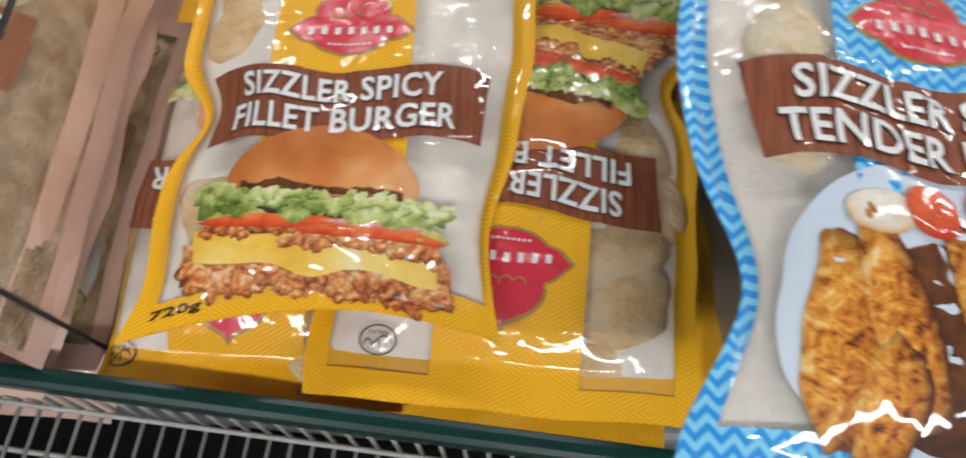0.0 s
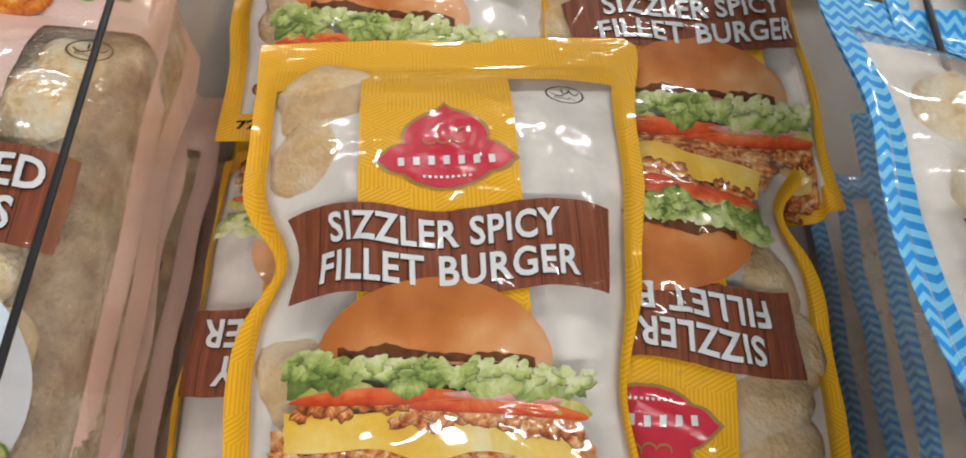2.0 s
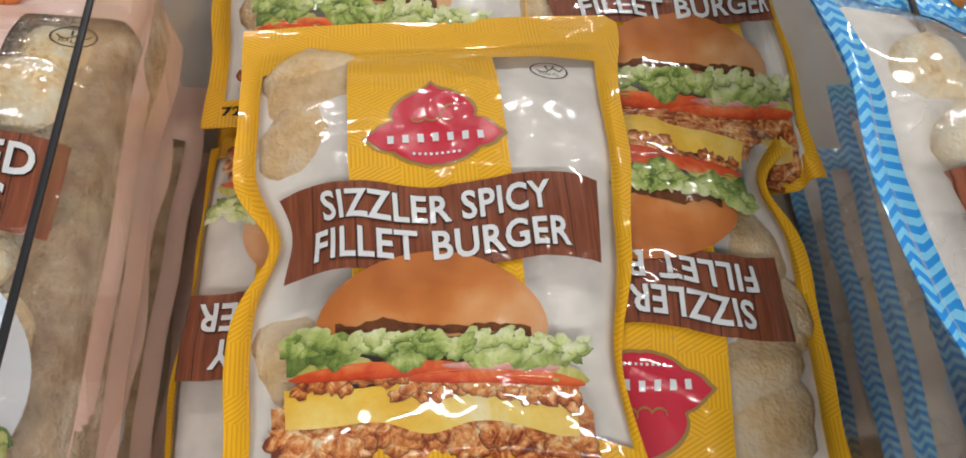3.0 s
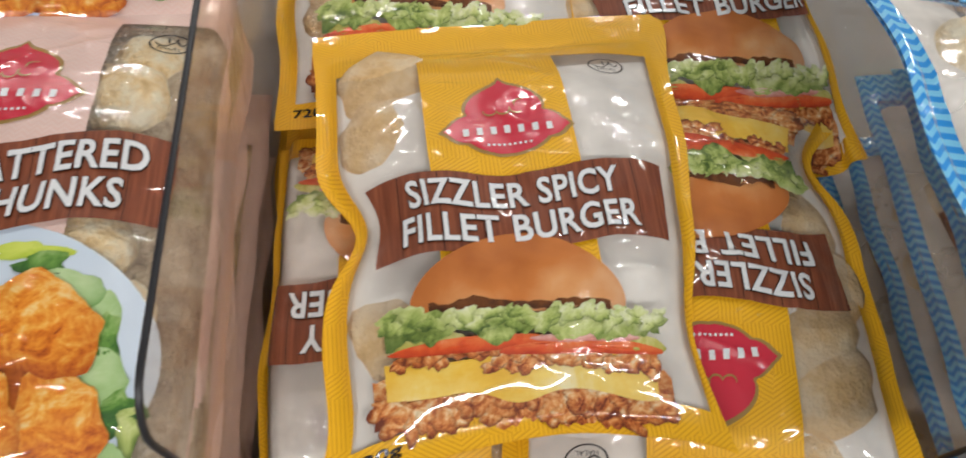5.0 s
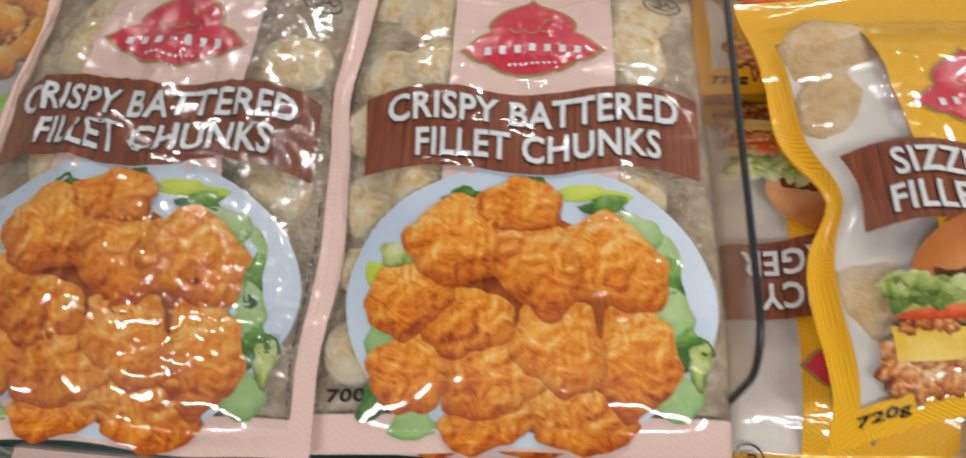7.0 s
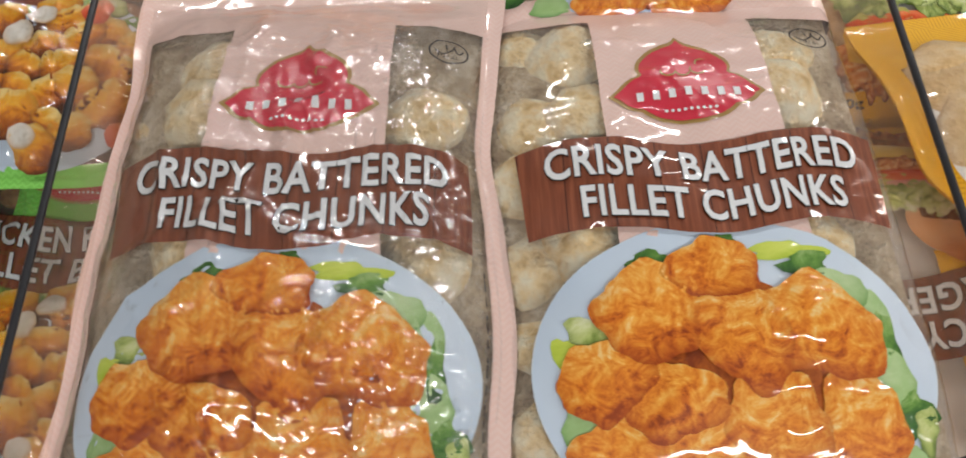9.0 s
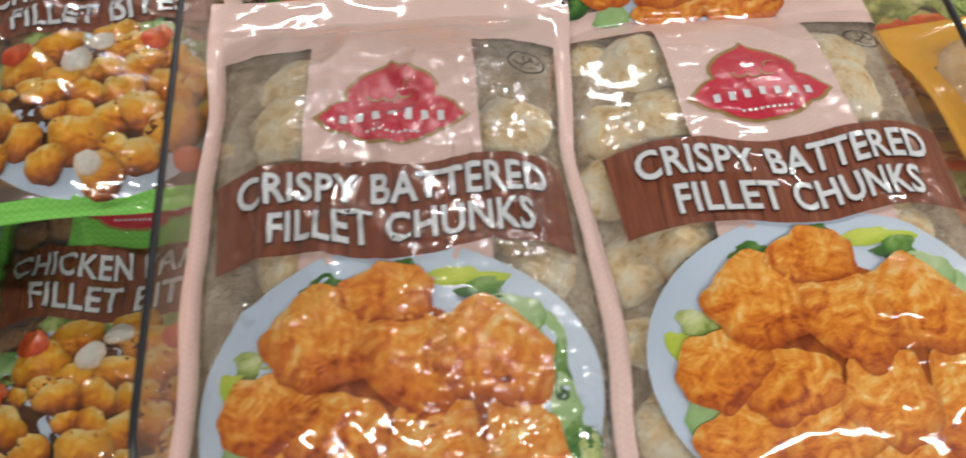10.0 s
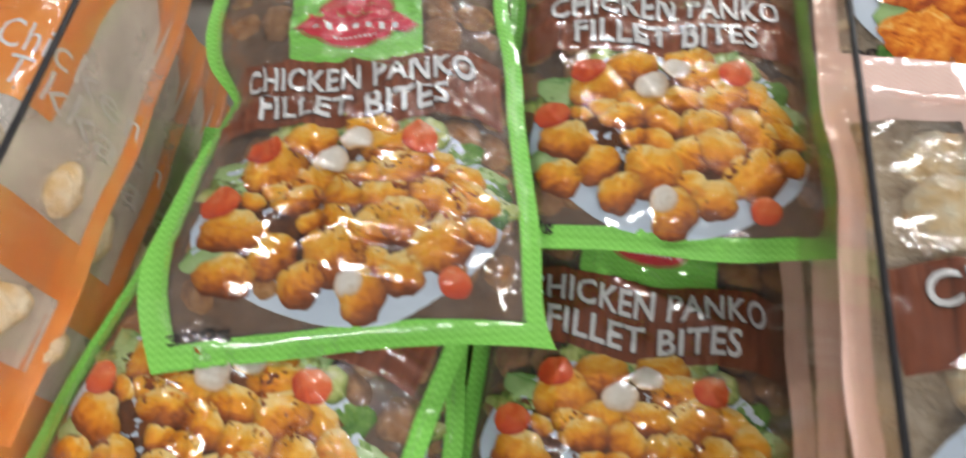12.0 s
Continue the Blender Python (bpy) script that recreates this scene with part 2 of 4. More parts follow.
YELLOW, YELLOW_D = (0.92, 0.50, 0.014), (0.74, 0.34, 0.006)
M = {
    "yellow": gloss_print("yellow_hatched_print", lines_pattern(YELLOW, YELLOW_D)),
    "peach": gloss_print("peach_zigzag_print", zigzag_pattern((0.82, 0.60, 0.535), (0.80, 0.54, 0.46), 0.004, 0.004, 0.6)),
    "green": gloss_print("green_print", zigzag_pattern((0.27, 0.70, 0.13), (0.19, 0.58, 0.08), 0.003, 0.005, 0.6)),
    "blue": gloss_print("blue_chevron_print", zigzag_pattern((0.02, 0.30, 0.78), (0.22, 0.62, 0.90), 0.006, 0.0085, 1.0)),
    "orange": gloss_print("orange_print", lambda nt: ramp(nt, noise_tex(nt, 30, 4), ((0.3, (0.88, 0.25, 0.03)), (0.7, (0.94, 0.40, 0.10))))),
    "wood": gloss_print("brown_plank_print", wood_print),
    "white_ink": gloss_print("white_ink", lambda nt: (0.80, 0.81, 0.82), 0.3),
    "dark_ink": gloss_print("dark_ink", lambda nt: (0.02, 0.012, 0.01), 0.3),
    "red_ink": gloss_print("rose_red_ink", lambda nt: (0.66, 0.040, 0.070), 0.25),
    "gold_ink": gloss_print("dull_gold_ink", lambda nt: (0.40, 0.25, 0.075), 0.3),
    "plate": gloss_print("printed_white_plate", lambda nt: ramp(nt, noise_tex(nt, 9, 2), ((0.35, (0.58, 0.69, 0.82)), (0.65, (0.69, 0.78, 0.88)))), 0.22),
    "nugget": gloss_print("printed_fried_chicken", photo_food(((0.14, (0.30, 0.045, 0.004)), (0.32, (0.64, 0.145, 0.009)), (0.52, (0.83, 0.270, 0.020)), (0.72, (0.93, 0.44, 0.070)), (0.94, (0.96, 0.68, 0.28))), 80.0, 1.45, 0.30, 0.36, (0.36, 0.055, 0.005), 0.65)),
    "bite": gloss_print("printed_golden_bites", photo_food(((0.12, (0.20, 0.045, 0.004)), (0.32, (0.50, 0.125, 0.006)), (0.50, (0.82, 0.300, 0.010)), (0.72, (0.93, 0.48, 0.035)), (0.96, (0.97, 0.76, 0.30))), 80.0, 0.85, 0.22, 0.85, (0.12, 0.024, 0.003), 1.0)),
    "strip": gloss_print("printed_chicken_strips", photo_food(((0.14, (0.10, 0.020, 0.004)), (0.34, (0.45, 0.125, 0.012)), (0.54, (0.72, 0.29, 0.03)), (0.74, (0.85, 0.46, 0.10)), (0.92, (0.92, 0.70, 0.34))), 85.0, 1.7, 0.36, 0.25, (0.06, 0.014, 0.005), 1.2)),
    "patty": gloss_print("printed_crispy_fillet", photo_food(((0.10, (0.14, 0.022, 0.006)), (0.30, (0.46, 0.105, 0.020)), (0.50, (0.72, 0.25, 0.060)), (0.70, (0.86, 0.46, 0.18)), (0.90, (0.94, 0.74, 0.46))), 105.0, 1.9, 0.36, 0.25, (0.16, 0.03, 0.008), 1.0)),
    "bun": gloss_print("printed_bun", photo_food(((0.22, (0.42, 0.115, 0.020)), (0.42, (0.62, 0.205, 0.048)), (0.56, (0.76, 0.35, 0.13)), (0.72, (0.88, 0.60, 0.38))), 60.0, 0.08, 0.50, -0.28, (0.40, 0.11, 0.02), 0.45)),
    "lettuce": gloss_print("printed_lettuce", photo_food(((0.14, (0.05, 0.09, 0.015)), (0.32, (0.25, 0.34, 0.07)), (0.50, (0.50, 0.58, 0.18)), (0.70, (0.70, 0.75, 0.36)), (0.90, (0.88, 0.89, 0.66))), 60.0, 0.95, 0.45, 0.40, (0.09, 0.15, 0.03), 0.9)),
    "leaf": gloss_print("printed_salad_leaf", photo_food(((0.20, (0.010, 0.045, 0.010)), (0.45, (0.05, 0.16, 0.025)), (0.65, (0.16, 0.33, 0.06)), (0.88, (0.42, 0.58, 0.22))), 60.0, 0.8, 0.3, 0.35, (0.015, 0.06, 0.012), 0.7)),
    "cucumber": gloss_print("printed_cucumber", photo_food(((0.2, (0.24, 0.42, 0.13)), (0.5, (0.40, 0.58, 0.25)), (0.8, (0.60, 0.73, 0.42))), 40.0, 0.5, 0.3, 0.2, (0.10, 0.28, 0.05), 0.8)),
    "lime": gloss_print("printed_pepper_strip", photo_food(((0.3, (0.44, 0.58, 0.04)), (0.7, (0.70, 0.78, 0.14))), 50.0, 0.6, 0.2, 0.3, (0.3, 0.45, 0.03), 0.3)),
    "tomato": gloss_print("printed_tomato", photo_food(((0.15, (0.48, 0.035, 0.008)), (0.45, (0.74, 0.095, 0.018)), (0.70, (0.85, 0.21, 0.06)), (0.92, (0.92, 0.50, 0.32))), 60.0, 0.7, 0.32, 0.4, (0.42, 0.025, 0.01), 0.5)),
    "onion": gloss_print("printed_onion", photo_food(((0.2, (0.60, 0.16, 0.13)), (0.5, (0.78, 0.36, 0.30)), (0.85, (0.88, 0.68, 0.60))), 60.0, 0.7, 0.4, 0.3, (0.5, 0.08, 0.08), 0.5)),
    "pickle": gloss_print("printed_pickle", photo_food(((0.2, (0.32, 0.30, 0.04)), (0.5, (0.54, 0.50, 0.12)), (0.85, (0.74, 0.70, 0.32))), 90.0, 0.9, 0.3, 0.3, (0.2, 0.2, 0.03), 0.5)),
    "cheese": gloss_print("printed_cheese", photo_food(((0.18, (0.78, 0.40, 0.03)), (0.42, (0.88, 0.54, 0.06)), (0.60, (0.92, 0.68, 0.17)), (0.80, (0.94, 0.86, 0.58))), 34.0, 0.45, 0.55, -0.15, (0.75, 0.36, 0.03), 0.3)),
    # Shadow under the bun and between the pieces, put into the picture as dark ink.
    "shade_ink": gloss_print("printed_dark_shade", photo_food(((0.3, (0.05, 0.014, 0.004)), (0.7, (0.19, 0.060, 0.014))), 60.0, 0.8, 0.3, 0.2, (0.03, 0.01, 0.004), 0.2)),
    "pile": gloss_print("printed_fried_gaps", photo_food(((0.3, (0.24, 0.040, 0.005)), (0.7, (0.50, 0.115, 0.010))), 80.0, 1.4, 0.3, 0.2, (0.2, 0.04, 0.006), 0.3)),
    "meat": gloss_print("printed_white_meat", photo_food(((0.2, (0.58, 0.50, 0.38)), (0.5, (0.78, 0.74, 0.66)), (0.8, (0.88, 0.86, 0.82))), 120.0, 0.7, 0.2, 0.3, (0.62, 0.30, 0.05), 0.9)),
    "film": clear_film("clear_bag_film", 0.055, (1.0, 1.0, 1.0)),
    "film_milky": clear_film("milky_bag_film", 0.20, (1.0, 1.0, 1.0)),
    "film_crumpled": clear_film("crumpled_bag_film", 0.012, (1.0, 1.0, 1.0), 0.06, 0.0055, 0.10),
    "chunk": crumb("pale_crumb_coating", ((0.3, (0.66, 0.41, 0.15)), (0.44, (0.92, 0.69, 0.36)), (0.62, (0.96, 0.86, 0.62))), 0.22, 75.0, 0.0055),
    # Same food as the chunks, its colour darkened to stand for shade in the gaps.
    "gap_shade_mass": crumb("crumbs_with_gap_shade", ((0.3, (0.22, 0.14, 0.08)), (0.50, (0.48, 0.37, 0.24)), (0.72, (0.78, 0.68, 0.54))), 0.0, 42.0, 0.008),
    "fillet": crumb("frosted_crumb_fillet", ((0.3, (0.58, 0.34, 0.13)), (0.5, (0.78, 0.53, 0.25)), (0.72, (0.88, 0.70, 0.44))), 0.28, 48.0, 0.0045),
    "brown_bite": crumb("brown_crumb_coating", ((0.3, (0.22, 0.08, 0.022)), (0.5, (0.42, 0.19, 0.06)), (0.72, (0.60, 0.33, 0.14)))),
    "bulk_grey": plain("frosted_grey_wrap", (0.84, 0.79, 0.73), 0.6, 0, 0.20, 20, 0.003),
    "bulk_brown": plain("brown_crumbs", (0.15, 0.075, 0.035), 0.8, 0, 0.4, 60, 0.002),
    "rail": plain("dark_green_plastic", (0.004, 0.035, 0.032), 0.28, 0, 0.2, 40),
    "wire": plain("white_coated_wire", (0.40, 0.42, 0.41), 0.4, 0, 0.15, 60),
    "liner": plain("grey_freezer_liner", (0.30, 0.31, 0.31), 0.5, 0, 0.12, 8),
    "enamel": plain("white_enamel", (0.78, 0.78, 0.77), 0.35, 0, 0.04, 6),
    "deck": plain("black_deck", (0.015, 0.016, 0.017), 0.5, 0, 0.3, 20),
    "card": plain("tan_cardboard", (0.40, 0.30, 0.17), 0.85, 0, 0.2, 40),
    "edge": plain("dark_divider_edge", (0.030, 0.030, 0.034), 0.35, 0, 0.2, 40),
    "plastic": divider_plastic(),
    "floor": plain("polished_store_floor", (0.46, 0.45, 0.42), 0.3, 0, 0.08, 5),
    "soffit": plain("grey_ceiling_paint", (0.30, 0.30, 0.30), 0.8, 0, 0.06, 3),
    "paint": plain("white_wall_paint", (0.55, 0.54, 0.52), 0.8, 0, 0.04, 3),
    "paper": gloss_print("white_printed_panel", lambda nt: (0.72, 0.72, 0.71), 0.3),
}
m_glow, nt_g, _, _, p_g = mat("lamp_diffuser")
p_g.inputs["Emission Color"].default_value, p_g.inputs["Emission Strength"].default_value = (1.0, 0.95, 0.88, 1), 4.0
M["glow"] = m_glow


# ---------------------------------------------------------------- mesh helpers
def mesh_from(name, verts, faces, material, smooth=True, uvs=None):
    me = bpy.data.meshes.new(name)
    me.from_pydata(verts, [], faces)
    me.materials.append(material)
    if smooth:
        me.shade_smooth()
    if uvs is not None:
        layer = me.uv_layers.new(name="UVMap")
        for loop in me.loops:
            layer.data[loop.index].uv = uvs[loop.vertex_index]
    me.update()
    return me


def part(name, me, parent, label=""):
    ob = new(name, me)
    ob.parent = parent
    if label:
        ob["label"] = label
    return ob


def box_mesh(name, size, at, material, bevel=0.0):
    bm = bmesh.new()
    bmesh.ops.create_cube(bm, size=1.0, matrix=Matrix.Translation(at) @ Matrix.Diagonal((*size, 1)))
    if bevel:
        bmesh.ops.bevel(bm, geom=bm.edges[:], offset=bevel, segments=2, affect="EDGES", profile=0.6)
    me = bpy.data.meshes.new(name)
    bm.to_mesh(me)
    bm.free()
    me.materials.append(material)
    return me


def structure(name, size, at, material, label, category, bevel=0.0):
    ob = new(name, box_mesh(name, size, at, material, bevel))
    return tagged(ob, label, category, kind="structure")


FONT_CACHE = {}


def letters(text, offset):
    """Outline points and faces of a word in the built-in font, scaled to a unit box."""
    key = (text, offset)
    if key not in FONT_CACHE:
        cu = bpy.data.curves.new("word", "FONT")
        cu.body, cu.offset, cu.resolution_u, cu.space_character = text, offset, 3, 1.06
        ob = bpy.data.objects.new("word", cu)
        scene.collection.objects.link(ob)
        bpy.context.view_layer.update()
        me = bpy.data.meshes.new_from_object(ob.evaluated_get(bpy.context.evaluated_depsgraph_get()))
        bm = bmesh.new()
        bm.from_mesh(me)
        bmesh.ops.triangulate(bm, faces=bm.faces[:])
        for _ in range(3):
            long = [e for e in bm.edges if e.calc_length() > 0.15]
            if long:
                bmesh.ops.subdivide_edges(bm, edges=long, cuts=1)
                bmesh.ops.triangulate(bm, faces=bm.faces[:])
        bm.verts.index_update()
        v = np.array([(a.co.x, a.co.y) for a in bm.verts])
        f = [[a.index for a in fa.verts] for fa in bm.faces]
        bm.free()
        bpy.data.objects.remove(ob)
        bpy.data.meshes.remove(me)
        FONT_CACHE[key] = (v, f)
    return FONT_CACHE[key]


# ---------------------------------------------------------------- frozen-food bag
def smooth01(x):
    x = min(1.0, max(0.0, x))
    return x * x * (3 - 2 * x)


class Film:
    """The shape of one filled bag: its front and back faces as heights over the plane of its seals."""

    def __init__(self, w, lo, hi, thick, seed, top=0.0, bottom=0.0, left=0.0, right=0.0, lump=1.0, crease=1.0, tuck=0.0, brink=0.4, pinches=(), sag=0.0, ripple=0.0, slant=0.0):
        self.w, self.lo, self.hi, self.t, self.seed = w, lo, hi, thick, seed
        self.mid, self.h = (lo + hi) / 2, hi - lo
        self.bends, self.lump, self.crease, self.tuck, self.brink = (top, bottom, left, right), lump, crease, tuck, brink
        self.pinches, self.sag, self.ripple, self.slant = pinches, sag, ripple, slant

    def warp(self, u, v):
        s = self.seed * 7.31
        du = 0.007 * noise.noise((s + (3.0 if u > 0 else 0.0), v * 13, 1.0)) * abs(u / self.w * 2) ** 3
        dv = 0.006 * noise.noise((u * 12, s, 2.0)) * ((v - self.mid) / self.h * 2) ** 3
        fu, fv = 2 * u / self.w, 2 * (v - self.mid) / self.h
        for side, at_v, deep, wide in self.pinches:
            if side * u > 0:
                du -= side * deep * math.exp(-((v - at_v) / wide) ** 2) * abs(fu) ** 3
        dv += self.sag * (1 - min(1.0, abs(fu)) ** 2) * smooth01((-fv - 0.35) / 0.65)
        return u + du, v + dv

    def height(self, u, v, back=False):
        a, b = abs(u) / (self.w / 2 - 0.010), abs(v - self.mid + 0.010) / (self.h / 2 - 0.022)
        p = max(0.0, 1 - a ** 3.0) ** 0.72 * max(0.0, 1 - b ** 3.0) ** 0.85
        s = self.seed * 3.17
        if back:
            return -0.020 * p - 0.0006
        lump = 0.0046 * self.lump * noise.noise((u * 19 + s, v * 19, 0.3)) + 0.0018 * self.lump * noise.noise((u * 42, v * 42 + s, 4.3))
        r1 = 1 - abs(noise.noise((u * 20 + v * 7, v * 30 - s, 7.7))) * 2
        r2 = 1 - abs(noise.noise((u * 55 - s, v * 28 + u * 10, 9.1))) * 2
        cr = self.crease * (0.0020 * max(0.0, r1) ** 4 + 0.0009 * max(0.0, r2) ** 4)
        if self.ripple:
            d = v * math.cos(self.slant) + u * math.sin(self.slant)
            wave = math.sin(d * 300 + 5.0 * noise.noise((u * 15 + s, v * 15, 2.2)))
            cr += 0.0017 * self.ripple * max(0.0, wave) ** 3 * smooth01(0.55 + 2.2 * noise.noise((u * 10, v * 10 + s, 6.4)))
        edge = 0.0035 * max(1.0, self.lump) * noise.noise((u * 9 * max(1.0, 0.6 * self.lump) + s, v * 9, 5.5)) * (1 - p)
        return self.t * p + (lump + cr) * (0.15 + 0.85 * p) + edge

    def at(self, u, v, off=0.0, back=False):
        z = self.height(u, v, back) + off
        top, bottom, left, right = self.bends
        fv, fu = 2 * (v - self.mid) / self.h, 2 * u / self.w
        z += top * smooth01((fv - 0.35) / 0.65) ** 1.5 + bottom * smooth01((-fv - 0.45) / 0.55) ** 1.5
        z += left * smooth01((-fu - 0.4) / 0.6) ** 1.5 + right * smooth01((fu - self.brink) / (1 - self.brink)) ** 1.5
        x, y = self.warp(u, v)
        x -= self.tuck * smooth01((fu - self.brink) / (1 - self.brink)) ** 1.5
        return (x, y, z)

    def sheet(self, name, u0, u1, v0, v1, off, material, step=0.004, back=False, edge_of=None):
        """A rectangle of film; edge_of(u, v) may shift points in the print's plane."""
        nu, nv = max(2, int((u1 - u0) / step)), max(2, int((v1 - v0) / step))
        verts, uvs = [], []
        for j in range(nv + 1):
            for i in range(nu + 1):
                u, v = u0 + (u1 - u0) * i / nu, v0 + (v1 - v0) * j / nv
                uvs.append((abs(2 * i / nu - 1), j / nv))
                if edge_of:
                    u, v = edge_of(u, v)
                drop = off if isinstance(off, float) else -off[0] - 0.0006 - min(off[1], 0.55 * max(0.0, self.height(u, v)))
                verts.append(self.at(u, v, drop, back))
        k = nu + 1
        faces = [(j * k + i, j * k + i + 1, (j + 1) * k + i + 1, (j + 1) * k + i) for j in range(nv) for i in range(nu)]
        if back:
            faces = [f[::-1] for f in faces]
        return mesh_from(name, verts, faces, material, uvs=uvs)

    def blob(self, name, cu, cv, ru, rv, off, material, rng, rough=0.12, segs=20, rings=4, turn=0.0, dome=0.0006, outline=None):
        """A printed shape round a middle; outline(angle) gives its radius."""
        ph = [rng.uniform(0, 6.28) for _ in range(4)]
        verts, uvs, faces = [self.at(cu, cv, off + dome)], [(0.0, 0.5)], []
        for r in range(1, rings + 1):
            f = r / rings
            for i in range(segs):
                a = 2 * math.pi * i / segs
                k = outline(a) if outline else 1 + rough * (math.sin(2 * a + ph[0]) * 0.5 + math.sin(3 * a + ph[1]) * 0.4 + math.sin(5 * a + ph[2]) * 0.3 + math.sin(8 * a + ph[3]) * 0.2 + math.sin(13 * a + ph[1]) * 0.12)
                x, y = math.cos(a) * ru * k * f, math.sin(a) * rv * k * f
                u, v = cu + x * math.cos(turn) - y * math.sin(turn), cv + x * math.sin(turn) + y * math.cos(turn)
                verts.append(self.at(u, v, off + dome * (1 - f * f)))
                uvs.append((f, 0.5 + 0.5 * math.sin(a) * f))
        for i in range(segs):
            faces.append((0, 1 + i, 1 + (i + 1) % segs))
            for r in range(rings - 1):
                o = 1 + r * segs
                faces.append((o + i, o + segs + i, o + segs + (i + 1) % segs, o + (i + 1) % segs))
        return mesh_from(name, verts, faces, material, uvs=uvs)

    def stroke(self, name, pts, width, off, material):
        """A pen stroke of ink along a line of points, thinning to its ends."""
        verts, n = [], len(pts)
        for i, (u, v) in enumerate(pts):
            (a, b), (c, d) = pts[max(0, i - 1)], pts[min(n - 1, i + 1)]
            k = math.hypot(c - a, d - b) or 1.0
            w = width * (0.35 + 0.65 * math.sin(math.pi * (i + 0.5) / n)) / 2
            for s in (1, -1):
                verts.append(self.at(u - s * w * (d - b) / k, v + s * w * (c - a) / k, off))
        faces = [(2 * i, 2 * i + 1, 2 * i + 3, 2 * i + 2) for i in range(n - 1)]
        return mesh_from(name, verts, faces, material)

    def words(self, name, text, u0, u1, v0, v1, off, material, bold, curve=None):
        v, f = letters(text, bold)
        lo, hi = letters(text, 0.0)[0].min(0), letters(text, 0.0)[0].max(0)
        verts = []
        for x, y in v:
            u, w = u0 + (u1 - u0) * (x - lo[0]) / (hi[0] - lo[0]), v0 + (v1 - v0) * (y - lo[1]) / (hi[1] - lo[1])
            if curve:
                u, w = curve(u, w)
            verts.append(self.at(u, w, off))
        return mesh_from(name, verts, f, material, smooth=True)


def banner_wave(u, v):
    """The banner's ribbon-like bend."""
    return u - 0.10 * (v - 0.017) * (1 if u < 0 else -0.4) * (abs(u) / 0.1) ** 2, v + 0.0042 * math.sin((u + 0.105) * 45) * (1 if u < 0.035 else 1) - 0.002


PETAL = ((0.0, 1.05), (0.08, 0.93), (0.28, 0.84), (0.46, 0.72), (0.58, 0.56), (0.61, 0.42), (0.57, 0.31), (0.68, 0.28), (0.79, 0.20), (0.88, 0.10), (1.0, 0.01),
         (0.90, -0.07), (0.83, -0.16), (0.72, -0.23), (0.60, -0.25), (0.47, -0.36), (0.26, -0.44), (0.0, -0.47))
PETAL_A = [math.atan2(y, x) for x, y in PETAL][::-1]
PETAL_R = [math.hypot(x, y) for x, y in PETAL][::-1]


def lotus(a):
    """Outline of the flower-shaped emblem: a pointed dome over two pointed side petals."""
    x, y = math.cos(a), math.sin(a)
    return float(np.interp(math.atan2(y, abs(x)), PETAL_A, PETAL_R))


LUMPS = {}


def lump_mesh(kind, k, material, r, squash):
    key = (kind, k)
    if key not in LUMPS:
        bm = bmesh.new()
        bmesh.ops.create_icosphere(bm, subdivisions=3, radius=r)
        for v in bm.verts:
            n = noise.noise(v.co * (0.9 / r) + Vector((k * 5.1, 0, 0))) * 0.28 + noise.noise(v.co * (3.0 / r)) * 0.09
            v.co *= 1 + n
            v.co.z *= squash
        me = bpy.data.meshes.new(kind)
        bm.to_mesh(me)
        bm.free()
        me.materials.append(material)
        me.shade_smooth()
        LUMPS[key] = me
    return LUMPS[key]


def add_contents(root, film, kind, material, r, squash, spacing, spots, rng, bulk, sink, depth=0.012):
    """Pieces of food lying under the film where it is clear, and the mass of the rest below them."""
    part("frozen_filling", film.sheet("frozen_filling", -film.w / 2 + 0.006, film.w / 2 - 0.006, film.lo + 0.006, film.hi - 0.012, (sink, depth), bulk, 0.006), root)
    for u0, u1, v0, v1 in spots:
        nu, nv = max(1, round((u1 - u0) / spacing)), max(1, round((v1 - v0) / spacing))
        for j in range(nv):
            for i in range(nu):
                u = u0 + (i + 0.5 + rng.uniform(-0.18, 0.18)) * (u1 - u0) / nu
                v = v0 + (j + 0.5 + rng.uniform(-0.18, 0.18)) * (v1 - v0) / nv
                ob = part(kind, lump_mesh(kind, rng.randrange(5), material, r, squash), root)
                x, y, z = film.at(u, v)
                room = min(film.height(u + d, v + e) for d, e in ((0, 0), (0.7 * r, 0), (-0.7 * r, 0), (0, 0.7 * r), (0, -0.7 * r))) + 0.018
                s = min(rng.uniform(0.9, 1.15), room / (1.9 * r * squash))
                pinched = any(side * u > 0 and deep > 0 and abs(v - at_v) < 1.6 * wide and abs(u) > film.w / 2 - 2.2 * deep - r for side, at_v, deep, wide in film.pinches)
                if s < 0.45 or pinched:
                    continue
                z = min(z, z - film.height(u, v) + room - 0.018 + 0.003)
                ob.matrix_basis = pose(x, y, z - sink - r * squash * s * 1.02, 0, 0, rng.uniform(0, 360)) @ Matrix.Diagonal((s, s, s, 1))


